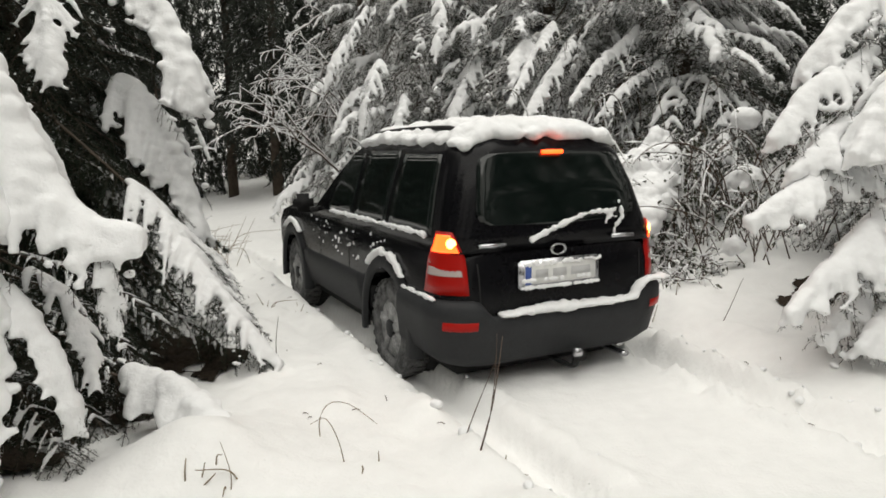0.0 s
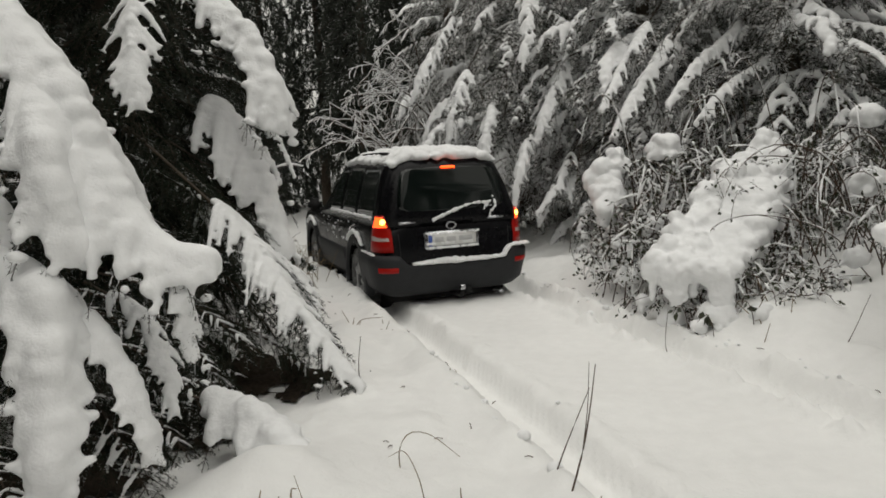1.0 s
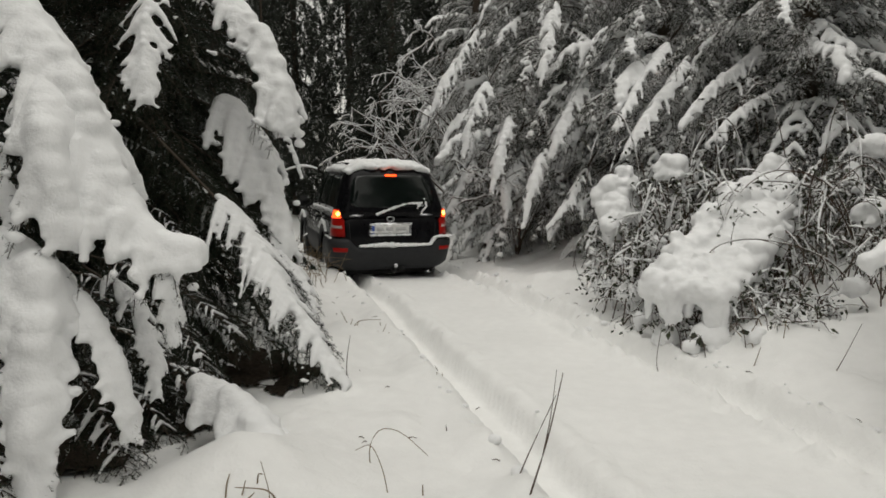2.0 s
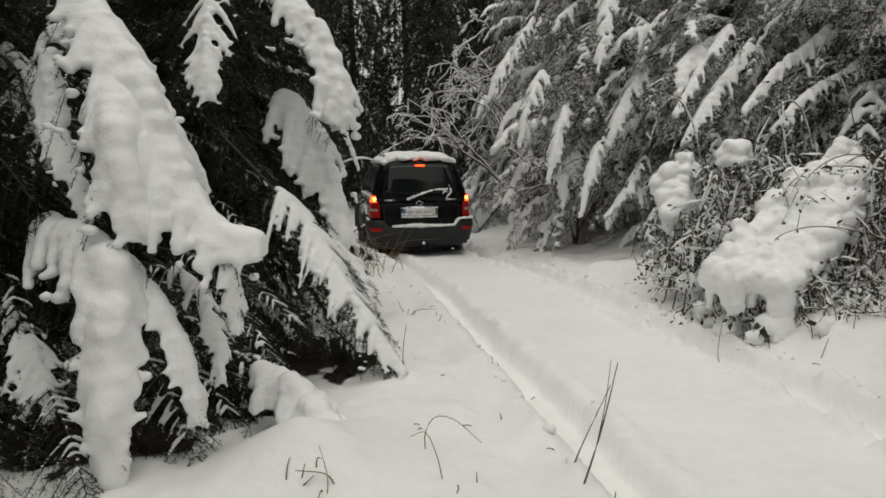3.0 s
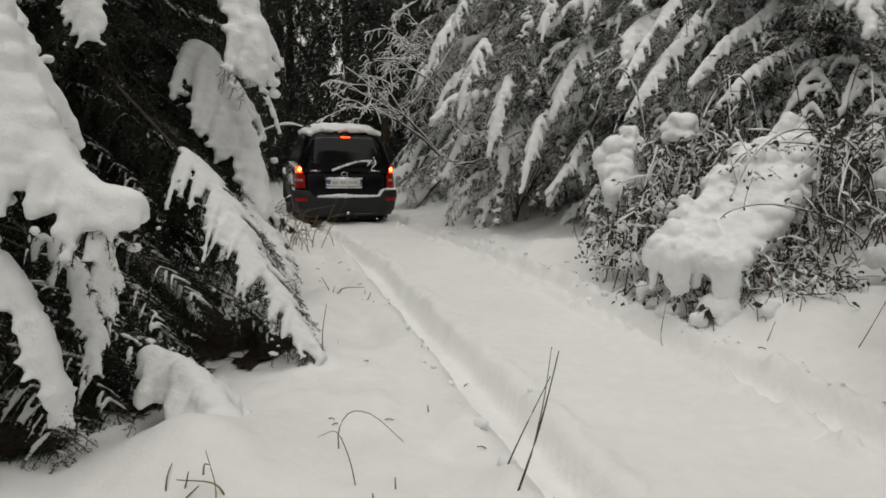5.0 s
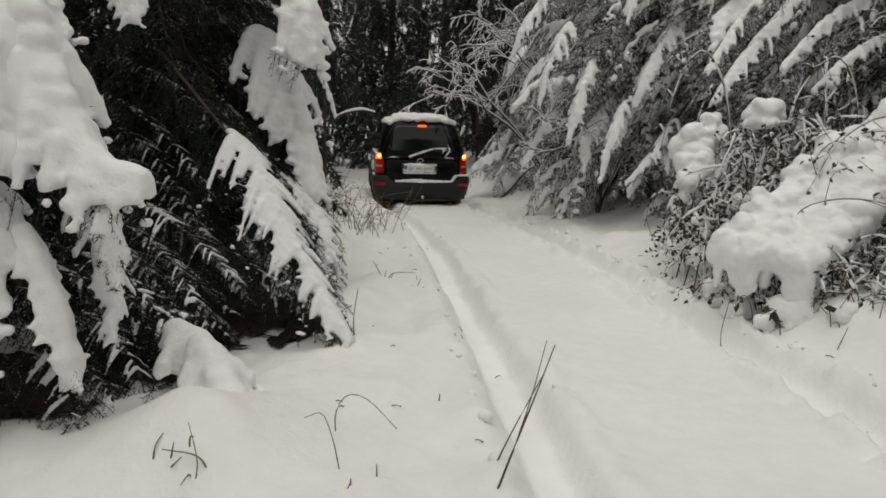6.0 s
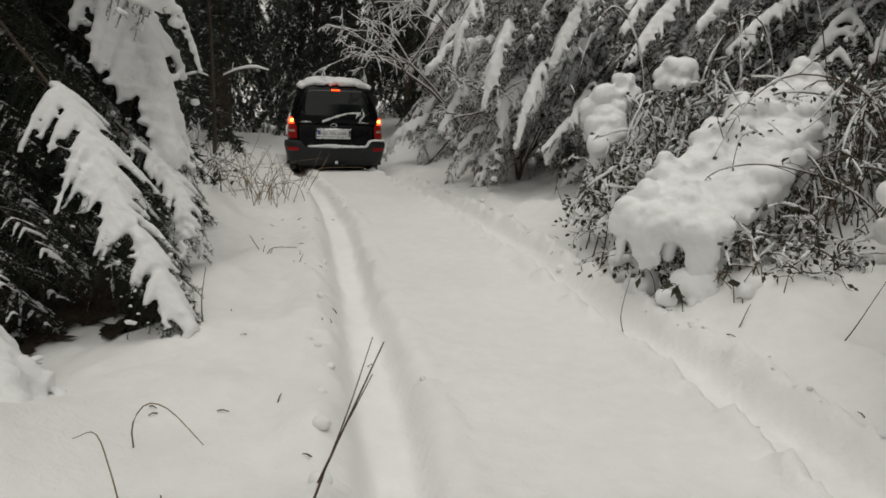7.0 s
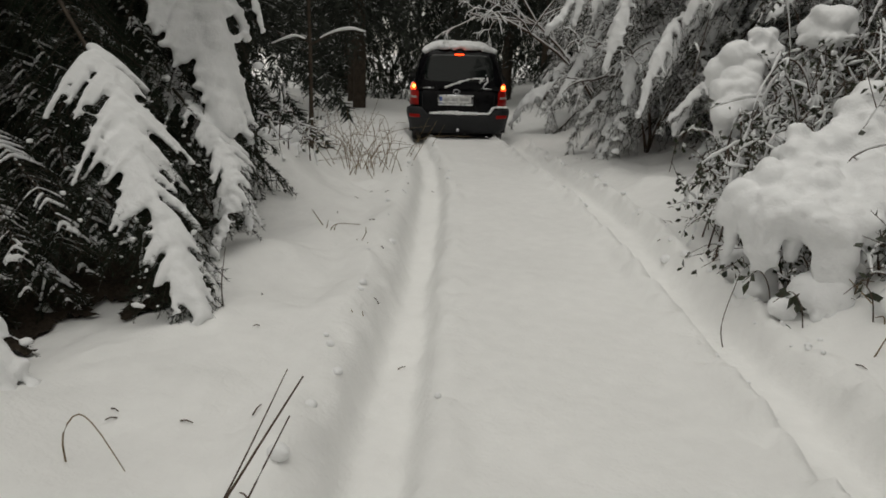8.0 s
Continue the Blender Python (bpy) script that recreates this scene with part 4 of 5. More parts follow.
def sapling():
    """A thin bare trunk with two low arms that carry snow."""
    o = new("sapling")
    tagged(o, "thin bare sapling with snow along its low arms", "sapling")
    b = on(-3.38, 8.38)
    o.location = b
    arms = (("trunk", [(0, 0, 0), (0.02, 0, 0.8), (0.0, 0.02, 1.7), (-0.05, 0.03, 3.4)], 0.028, 0),
            ("branch", [(0.02, 0, 1.42 - b[2]), (0.26, 0.06, 1.54 - b[2]), (0.45, 0.12, 1.58 - b[2]), (0.6, 0.17, 1.55 - b[2])], 0.012, 0.02),
            ("branch", [(0.02, 0, 1.45 - b[2]), (-0.15, -0.04, 1.5 - b[2]), (-0.4, -0.1, 1.42 - b[2])], 0.01, 0.018))
    for name, P, r, load in arms:
        S = curve_points(P, 14)
        limb = obj(name, arrays(name, *tube_arrays([(S, r, r * 0.4)], 7)), M_BARK, o)
        if load:
            top = S[2:] + [0, 0, load * 0.7]
            tagged(obj("snow_load", arrays("snow_load", *tube_arrays([(top[:7], load * 0.5, load), (top[6:], load, load * 0.4)], 7)), M_SNOW, limb, "ridge of snow"), kind="stuff")


sapling()


def tuft(x, y, n, h, spread, seed, label):
    rs = np.random.RandomState(seed)
    lines = []
    for k in range(n):
        b = on(x + rs.normal() * spread, y + rs.normal() * spread)
        d = np.array([rs.normal() * 0.45, rs.normal() * 0.45, 1.0]) * h * rs.uniform(0.4, 1.1)
        tip = b + d + (np.array([d[0], d[1], -0.3 * h]) if rs.rand() < 0.4 else 0)
        lines.append(([b, b + d * 0.55, tip], 0.0045))
    return stalk("grass_tuft", label, lines, M_GRASS, "grass tufts")


tuft(-3.1, 8.9, 26, 0.55, 0.2, 701, "clump of tall dry grass beside the track")
tuft(-3.65, 9.9, 24, 0.6, 0.25, 702, "clump of tall dry grass beside the track")
tuft(-3.2, 9.4, 12, 0.42, 0.15, 703, "thin dry grass poking through the snow")
tuft(-5.4, 12.4, 30, 0.6, 0.4, 704, "clump of tall dry grass beside the track")
tuft(-1.6, 6.2, 4, 0.15, 0.03, 705, "few short dry blades in the snow")
tuft(-1.27, 6.2, 4, 0.12, 0.04, 706, "few short bent blades in the snow")
tuft(0.35, 3.38, 7, 0.1, 0.05, 707, "flattened dry weed on the snow")
tuft(-1.0, 2.9, 6, 0.14, 0.08, 708, "few short dry blades in the snow")
tuft(-0.34, 3.06, 4, 0.12, 0.05, 709, "few short dry blades in the snow")
tuft(-0.62, 4.97, 4, 0.06, 0.04, 710, "small dark twigs lying on the snow")
tuft(1.7, 5.9, 9, 0.22, 0.2, 711, "dark weed stems on the bank")


def clods():
    """Broken crumbs of snow thrown up beside the ruts."""
    rs = np.random.RandomState(88)
    bl = []
    for k in range(260):
        y = rs.uniform(2.6, 13)
        side = 1 if rs.rand() < 0.68 else -1
        u = side * (0.88 + rs.choice([-0.2, 0.2, 0.24]) + rs.normal() * 0.05)
        x = float(np.interp(y, ROAD_Y, ROAD_X)) + u / 0.9
        r = abs(rs.normal()) * 0.01 + 0.005
        bl.append([x, y, gz(x, y) + r * 0.3, r * 1.3, r * 1.2, r])
    o = obj("snow_clods", blob_mesh("snow_clods", bl, 0.009, 0.004, 1, 3), M_SNOW)
    tagged(o, "small broken clods of snow strewn along the wheel ruts", "snow clods", kind="stuff")
    lines = []
    for k in range(46):
        y = rs.uniform(2.8, 12)
        x = float(np.interp(y, ROAD_Y, ROAD_X)) + rs.choice([-1, 1]) * rs.uniform(0.9, 2.0)
        a, L = rs.uniform(0, 6.28), rs.uniform(0.015, 0.07)
        p = np.array([x, y, gz(x, y) + 0.006])
        q = p + [math.cos(a) * L, math.sin(a) * L, 0.008]
        q[2] = gz(q[0], q[1]) + 0.01
        lines.append((np.array([p, (p + q) / 2 + [0, 0, 0.006], q]), 0.0035, 0.002))
    o = obj("twig_litter", arrays("twig_litter", *tube_arrays(lines, 5)), M_CANE)
    tagged(o, "scattered dark bits of twig lying on the snow", "twig litter", kind="stuff")


clods()


def needle_litter(cx, cy, rx, ry, seed):
    """Bare forest floor where the boughs kept the snow off, coloured dark for their shade too."""
    rs = np.random.RandomState(seed)
    n = 46
    V, F = [], []
    idx = -np.ones((n, n), int)
    for i in range(n):
        for j in range(n):
            x, y = cx + rx * (2 * i / (n - 1) - 1), cy + ry * (2 * j / (n - 1) - 1)
            d = math.hypot((x - cx) / rx, (y - cy) / ry) + 0.5 * noise.noise(Vector((x * 3, y * 3, seed))) + 0.25 * noise.noise(Vector((x * 9, y * 9, seed)))
            if d < 0.85:
                idx[i, j] = len(V)
                V.append((x, y, gz(x, y) + 0.03 * max(0.0, min(1.0, (0.85 - d) * 4)) + 0.004 + 0.02 * rs.rand()))
    for i in range(n - 1):
        for j in range(n - 1):
            q = [idx[i, j], idx[i + 1, j], idx[i + 1, j + 1], idx[i, j + 1]]
            if min(q) >= 0:
                F.append(q)
    o = obj("needle_litter", arrays("needle_litter", V, F), M_LITTER_SHADE)
    tagged(o, "fallen needles and bare soil under a spruce, darkened with painted shade", "litter", kind="stuff")


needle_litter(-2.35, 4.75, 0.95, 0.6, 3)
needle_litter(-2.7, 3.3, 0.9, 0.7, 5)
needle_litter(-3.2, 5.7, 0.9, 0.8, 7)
# dark sheet painting the shaded pocket under the right-hand boughs
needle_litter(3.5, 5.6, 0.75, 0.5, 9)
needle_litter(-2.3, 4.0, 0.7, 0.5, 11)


# ---- the car ----
BODY = [(0.40, 0.80, 0.20, 4.55, 0.20), (0.48, 0.88, 0.13, 4.66, 0.22), (0.70, 0.905, 0.10, 4.70, 0.24), (0.90, 0.905, 0.11, 4.70, 0.24), (1.02, 0.885, 0.13, 4.62, 0.26), (1.07, 0.85, 0.16, 4.45, 0.28), (1.09, 0.78, 0.25, 4.2, 0.28)]
CABIN = [(1.05, 0.865, 0.13, 3.42, 0.16), (1.15, 0.85, 0.15, 3.25, 0.18), (1.40, 0.775, 0.20, 2.86, 0.22), (1.60, 0.70, 0.27, 2.52, 0.24), (1.68, 0.655, 0.33, 2.36, 0.26), (1.725, 0.58, 0.42, 2.22, 0.26), (1.745, 0.42, 0.60, 2.0, 0.2)]


def level(table, z):
    t = np.array(table)
    return [float(np.interp(z, t[:, 0], t[:, k])) for k in range(1, 5)]


def rim_point(hw, y0, y1, rc, d, off=0.0):
    """Point on a rounded rectangle, d metres from the middle of its rear side (minus: to the left), pushed out by off."""
    sg, a = (1 if d >= 0 else -1), abs(d)
    flat, arc, side = hw - rc, rc * math.pi / 2, (y1 - y0) - 2 * rc
    if a <= flat:
        x, y, nx, ny = a, y0, 0, -1
    elif a <= flat + arc:
        th = (a - flat) / rc
        nx, ny = math.sin(th), -math.cos(th)
        x, y = flat + rc * nx, y0 + rc + rc * ny
    elif a <= flat + arc + side:
        x, y, nx, ny = hw, y0 + rc + (a - flat - arc), 1, 0
    else:
        th = min(math.pi / 2, (a - flat - arc - side) / rc)
        nx, ny = math.cos(th), math.sin(th)
        x, y = flat + rc * nx, y1 - rc + rc * ny
    return sg * (x + nx * off), y + ny * off


def skin(table, rows, cols, off=0.0):
    """A patch that follows the skin: rows of z, cols(z) gives the stretch along the rim; off may depend on the row."""
    bm = bmesh.new()
    grid = []
    for i, z in enumerate(rows):
        lv = level(table, z)
        o = off[i] if isinstance(off, (list, tuple)) else off
        grid.append([bm.verts.new((*rim_point(*lv, d, o), z)) for d in cols(z)])
    for a, b in zip(grid, grid[1:]):
        for k in range(len(a) - 1):
            bm.faces.new((a[k], a[k + 1], b[k + 1], b[k]))
    return bm, grid


def thick(bm, depth):
    """Gives a patch an edge that runs inwards."""
    edge = [e for e in bm.edges if e.is_boundary]
    ret = bmesh.ops.extrude_edge_only(bm, edges=edge)
    vs = {v for v in ret["geom"] if isinstance(v, bmesh.types.BMVert)}
    cen = Vector((0, 2.3, 0))
    for v in vs:
        d = Vector((cen.x - v.co.x, (cen.y - v.co.y) * 0.5, 0)).normalized()
        v.co += d * depth
    return bm


def shell(table):
    bm = bmesh.new()
    rings = []
    for z, hw, y0, y1, rc in table:
        half = (hw - rc) + rc * math.pi / 2 + (y1 - y0 - 2 * rc) + rc * math.pi / 2 + (hw - rc)
        ds = np.linspace(0, 1, 49)
        flat, arc, side = hw - rc, rc * math.pi / 2, (y1 - y0) - 2 * rc
        marks = np.cumsum([0, flat, arc, side, arc])
        q = np.interp(ds, np.linspace(0, 1, 5) ** 1.0, marks)
        pts = [rim_point(hw, y0, y1, rc, d) for d in q]
        ring = [bm.verts.new((x, y, z)) for x, y in pts] + [bm.verts.new((-x, y, z)) for x, y in pts[:0:-1]]
        rings.append(ring)
    for a, b in zip(rings, rings[1:]):
        n = len(a)
        for k in range(n):
            bm.faces.new((a[k], a[(k + 1) % n], b[(k + 1) % n], b[k]))
    bm.faces.new(rings[0])
    bm.faces.new(rings[-1])
    return bm


def cyl(r, depth, n=28, x=0.0, ring=0.0):
    """A wheel-like disc on the x axis with a rounded shoulder, or a ring."""
    bm = bmesh.new()
    prof = [(-depth / 2, ring), (-depth / 2, r * 0.9), (-depth * 0.36, r), (depth * 0.36, r), (depth / 2, r * 0.9), (depth / 2, ring)]
    rows = [[bm.verts.new((x + a, b * math.cos(t), b * math.sin(t))) for t in np.arange(n) * 2 * math.pi / n] for a, b in prof]
    for a, b in zip(rows, rows[1:]):
        for k in range(n):
            bm.faces.new((a[k], a[(k + 1) % n], b[(k + 1) % n], b[k]))
    if ring > 0:
        for k in range(n):
            bm.faces.new((rows[-1][k], rows[-1][(k + 1) % n], rows[0][(k + 1) % n], rows[0][k]))
    else:
        bmesh.ops.remove_doubles(bm, verts=bm.verts, dist=1e-5)
    return bm


def box(lo, hi, bev=0.01):
    bm = bmesh.new()
    bmesh.ops.create_cube(bm, size=1)
    for v in bm.verts:
        v.co = [lo[k] + (v.co[k] + 0.5) * (hi[k] - lo[k]) for k in range(3)]
    if bev:
        bmesh.ops.bevel(bm, geom=bm.edges[:], offset=bev, segments=2, affect="EDGES")
    return bm


def cut_arches(bm):
    """The body with its four wheel arches cut out."""
    me = bpy.data.meshes.new("body")
    bmesh.ops.recalc_face_normals(bm, faces=bm.faces)
    bm.to_mesh(me)
    bm.free()
    body = new("body_tmp", me)
    cut = bmesh.new()
    for y in (WHEEL_R, WHEEL_F):
        for sx in (-1, 1):
            c = bmesh.ops.create_cone(cut, cap_ends=True, segments=32, radius1=0.44, radius2=0.44, depth=0.5, matrix=pose(sx * 0.85, y, 0.40, 0, 90, 0))
    cm = bpy.data.meshes.new("cut")
    cut.to_mesh(cm)
    cut.free()
    co = new("cut_tmp", cm)
    b = body.modifiers.new("b", "BOOLEAN")
    b.operation, b.object, b.solver = "DIFFERENCE", co, "EXACT"
    out = bpy.data.meshes.new_from_object(body.evaluated_get(bpy.context.evaluated_depsgraph_get()))
    bpy.data.objects.remove(body)
    bpy.data.objects.remove(co)
    return out


WHEEL_R, WHEEL_F, WHEEL_Z = 1.12, 3.87, 0.37


def rounded_cols(z, z0, z1, d0, d1, n=14, p=3.2):
    """Column places of a panel with rounded corners."""
    f = abs(2 * (z - z0) / (z1 - z0) - 1)
    w = max(0.02, (1 - f ** (p * 2)) ** (1 / (p * 2)))
    mid, half = (d0 + d1) / 2, (d1 - d0) / 2
    return np.linspace(mid - half * w, mid + half * w, n)


def rows_soft(z0, z1, n=13):
    u = np.linspace(-1, 1, n)
    return (z0 + z1) / 2 + (z1 - z0) / 2 * np.sign(u) * (1 - (1 - np.abs(u)) ** 1.5)


def build_car():
    car = new("car")
    tagged(car, "black off-road estate car with snowy roof and lit tail lights", "car")
    obj("body", cut_arches(shell(BODY)), M_PAINT, car, "black paint spattered with snow", smooth=True)
    car_body = car.children[0]
    for p in car_body.data.polygons:
        p.use_smooth = len(p.vertices) == 4
    part("cabin", shell(CABIN), M_PAINT, car)
    part("underbody", box((-0.72, 0.35, 0.24), (0.72, 4.3, 0.46), 0.03), M_BLACK, car)
    for y in (WHEEL_R, WHEEL_F):
        for sx in (-1, 1):
            part("wheel_arch_lining", cyl(0.435, 0.22, 28, 0, 0.0), M_BLACK, car, m=pose(sx * 0.6, y, 0.44))
    # rear window
    bm, _ = skin(CABIN, rows_soft(1.18, 1.615), lambda z: rounded_cols(z, 1.18, 1.615, -0.67 + (z - 1.18) * 0.2, 0.67 - (z - 1.18) * 0.2, 20), 0.006)
    part("rear_window", thick(bm, 0.02), M_GLASS, car, "dark tinted rear window")
    # side windows: corner pane, rear door, front door
    for sx in (-1, 1):
        for a, b, zt in ((0.42, 1.18, 1.60), (1.25, 1.95, 1.62), (2.03, 2.72, 1.60)):
            def cols(z, a=a, b=b, sx=sx):
                lv = level(CABIN, z)
                base = (lv[0] - lv[3]) + lv[3] * math.pi / 2 - lv[3] - lv[1]
                hi = b - (max(0.0, (z - 1.14)) * 0.75 if b > 2.5 else 0.04 * (z - 1.14))
                lo = a + (0.25 * (z - 1.14) if a < 0.5 else 0)
                return [sx * (base + v) for v in np.linspace(lo, hi, 10)]
            bm, _ = skin(CABIN, np.linspace(1.14, zt, 9), cols, 0.003)
            part("side_window", thick(bm, 0.015), M_GLASS, car)
        # grey lower cladding with a rubbing strip between the arches, and sill
        def cols2(z, sx=sx):
            lv = level(BODY, z)
            base = (lv[0] - lv[3]) + lv[3] * math.pi / 2 - lv[3] - lv[1]
            return [sx * (base + v) for v in np.linspace(WHEEL_R + 0.47, WHEEL_F - 0.47, 12)]
        bm, _ = skin(BODY, [0.41, 0.44, 0.60, 0.70, 0.72], cols2, [0.01, 0.035, 0.028, 0.022, 0.0])
        part("side_cladding", thick(bm, 0.02), M_PLASTIC, car, "grey plastic lower side")
        for yc in (WHEEL_R + 0.86, WHEEL_R + 1.72):
            bm, _ = skin(BODY, np.linspace(0.50, 1.03, 8), lambda z, sx=sx, yc=yc: [sx * ((lambda lv: (lv[0] - lv[3]) + lv[3] * math.pi / 2 - lv[3] - lv[1])(level(BODY, z)) + v) for v in (yc - 0.006, yc + 0.006)], 0.003)
            part("door_gap", bm, M_BLACK, car)
            part("door_handle", box((sx * 0.925 - 0.02, yc - 0.2, 0.955), (sx * 0.925 + 0.02, yc - 0.03, 0.99), 0.01), M_PAINT, car)
        # flared wheel arches
        for y in (WHEEL_R, WHEEL_F):
            ang = np.linspace(-0.12, math.pi + 0.12, 18)
            bm = bmesh.new()
            rows = []
            for r, xo in ((0.425, 0.0), (0.435, 0.035), (0.50, 0.03), (0.53, 0.0), (0.53, -0.06)):
                rows.append([bm.verts.new((sx * (0.905 + xo), y + r * math.cos(t), 0.42 + r * math.sin(t) * 0.98)) for t in ang])
            for p, q in zip(rows, rows[1:]):
                for k in range(len(ang) - 1):
                    bm.faces.new((p[k], p[k + 1], q[k + 1], q[k]))
            part("wheel_arch", bm, M_PLASTIC, car, "grey flared wheel arch")
        # mirror
        mir = part("wing_mirror", box((sx * 1.0 - 0.105, 3.02, 1.09), (sx * 1.0 + 0.105, 3.14, 1.25), 0.045), M_BLACK, car)
        part("mirror_arm", box((min(sx * 0.83, sx * 0.93), 3.04, 1.09), (max(sx * 0.83, sx * 0.93), 3.1, 1.13), 0.012), M_BLACK, mir)
        # tail lights wrap round the corner: dark base, lit top, two clear strips, red foot
        def lamp(z0, z1, off, mt, nm, lab="", inset=0.0, par=car):
            def cols(z, sx=sx):
                f = (z - 0.80) / 0.40
                lo = 0.74 + 0.02 * f + 0.19 * max(0, f - 0.55) ** 1.1 + inset
                hi = 1.11 - 0.14 * f - 0.1 * max(0, f - 0.6) - inset
                return [sx * v for v in np.linspace(lo, max(lo + 0.03, hi), 10)]
            bm, _ = skin(BODY if z1 < 1.06 else LAMP_BODY, np.linspace(z0, z1, 6), cols, off)
            return part(nm, thick(bm, 0.02), mt, par, lab)
        tail = lamp(0.80, 1.165, 0.012, M_RED, "tail_light", "red tail light cluster, lit at the top")
        lamp(1.055, 1.15, 0.017, M_LIT, "brake_lens", "glowing red-orange brake light", 0.02, tail)
        lamp(0.985, 1.035, 0.018, M_CLEAR, "clear_lens", "pale reversing lens", 0.03, tail)
        lamp(0.915, 0.965, 0.018, M_CLEAR, "clear_lens", "pale indicator lens", 0.03, tail)
        part("bulb", cyl(0.032, 0.012, 14), M_BULB, tail, m=pose(sx * 0.825, 0.19, 1.105, 0, 0, math.degrees(math.atan2(-0.788, sx * 0.616))))
        part("reflector", skin(BODY, [0.59, 0.60, 0.645, 0.655], lambda z, sx=sx: [sx * v for v in np.linspace(0.70, 0.88, 6)], [0.06, 0.078, 0.078, 0.06])[0], M_RED, car, "red bumper reflector")
        part("roof_rail", arr_tube([((sx * 0.56, 0.55, 1.72), (sx * 0.565, 0.65, 1.775), (sx * 0.575, 1.4, 1.785), (sx * 0.565, 2.1, 1.765), (sx * 0.555, 2.2, 1.70))], 0.018), M_BLACK, car)
    # rear bumper
    bm, grid = bmesh.new(), []
    for f, off in ((0.0, -0.06), (0.06, 0.03), (0.2, 0.065), (0.7, 0.075), (0.88, 0.068), (0.97, 0.035), (1.0, -0.03)):
        row = []
        for d in np.linspace(-1.46, 1.46, 60):
            z = 0.37 + f * (0.29 + 0.115 * float(smoothstep(0.56, 0.70, abs(d))))
            row.append(bm.verts.new((*rim_point(*level(BODY, z), d, off), z)))
        grid.append(row)
    for p, q in zip(grid, grid[1:]):
        for k in range(len(p) - 1):
            bm.faces.new((p[k], p[k + 1], q[k + 1], q[k]))
    part("rear_bumper", bm, M_PLASTIC, car, "grey plastic bumper with a snowy step")
    # tailgate gap lines, plate recess, plate, badges
    for sx in (-1, 1):
        bm, _ = skin(BODY, np.linspace(0.67, 1.05, 6), lambda z, sx=sx: [sx * (0.655 + (z - 0.77) * 0.05), sx * (0.667 + (z - 0.77) * 0.05)], 0.003)
        part("tailgate_gap", bm, M_BLACK, car)
    part("plate_frame", box((-0.38, 0.075, 0.80), (0.28, 0.11, 0.985), 0.012), M_CHROME, car, "frosted metal plate surround")
    plate = part("number_plate", box((-0.34, 0.066, 0.835), (0.24, 0.08, 0.96), 0.004), M_PLATE, car, "white plate with grey bars, half iced over")
    part("plate_strip", box((-0.34, 0.0625, 0.835), (-0.295, 0.067, 0.96), 0.0), M_BLUE, plate)
    for x0, x1 in ((-0.26, -0.16), (-0.12, -0.01), (0.03, 0.19)):
        part("plate_bar", box((x0, 0.0625, 0.875), (x1, 0.067, 0.925), 0.0), M_GREYBAR, plate)
    part("emblem", cyl(0.05, 0.012, 20, 0, 0.036), M_CHROME, car, m=pose(-0.04, 0.118, 1.035, 0, 0, 90) @ Matrix.Diagonal((1, 1.3, 0.8, 1)))
    for x0, x1, z in ((-0.66, -0.46, 1.075), (0.42, 0.62, 1.075), (0.42, 0.52, 0.80)):
        part("badge", box((x0, 0.112, z), (x1, 0.135, z + 0.022), 0.003), M_CHROME, car, "small chrome badge")
    lamp3 = part("third_brake_light", box((-0.085, 0.235, 1.595), (0.085, 0.27, 1.62), 0.006), M_LIT, car, "lit high-level brake light")
    part("wiper", arr_tube([((0.46, 0.165, 1.22), (0.24, 0.16, 1.215), (0.0, 0.155, 1.155), (-0.24, 0.15, 1.09))], 0.012), M_BLACK, car)
    part("wiper_motor_cap", box((0.43, 0.13, 1.185), (0.50, 0.18, 1.25), 0.02), M_BLACK, car)
    hitch = part("tow_bar", arr_tube([((0.0, 0.5, 0.36), (0.0, 0.12, 0.34), (0.0, 0.0, 0.35), (0.0, -0.05, 0.42))], 0.022), M_BLACK, car)
    part("tow_ball", cyl(0.032, 0.05, 14), M_CHROME, hitch, m=pose(0, -0.05, 0.44))
    part("socket", box((0.09, 0.06, 0.34), (0.18, 0.13, 0.41), 0.015), M_BLACK, hitch)
    part("exhaust_pipe", arr_tube([((0.55, 0.6, 0.33), (0.56, 0.10, 0.31))], 0.03), M_CHROME, car)
    # snow on the car
    rs = np.random.RandomState(77)
    bl = []
    for k in range(900):
        x, y = rs.uniform(-0.66, 0.66), rs.uniform(0.34, 2.35)
        e = max(0, abs(x) - 0.42) + max(0, 0.5 - y) * 0.8 + max(0, y - 2.1) * 0.8
        r = rs.uniform(0.06, 0.075) * (1 - e * 1.5)
        bl.append([x, y, 1.745 - e * 0.3 + r * 0.4 + 0.012 * math.sin(x * 5 + y * 3), r * 1.5, r * 1.5, r])
    obj("roof_snow", blob_mesh("roof_snow", bl, 0.016, 0.02, 4, 3), M_SNOW, car, "thick uneven slab of snow")
    bl = []
    for x in np.arange(-0.5, 0.92, 0.018):
        horn = 0.115 * float(smoothstep(0.56, 0.68, abs(x)))
        heap = rs.uniform(0.012, 0.026) + 0.022 * math.exp(-((x + 0.12) / 0.2) ** 2)
        bl.append([x, 0.07 + rs.uniform(-0.012, 0.012) + 0.3 * max(0, x - 0.66) ** 1.5, 0.66 + horn + heap * 0.4, 0.035, 0.055, heap])
    obj("bumper_snow", blob_mesh("bumper_snow", bl, 0.012, 0.01, 3, 4), M_SNOW, car, "line of snow on the bumper step")
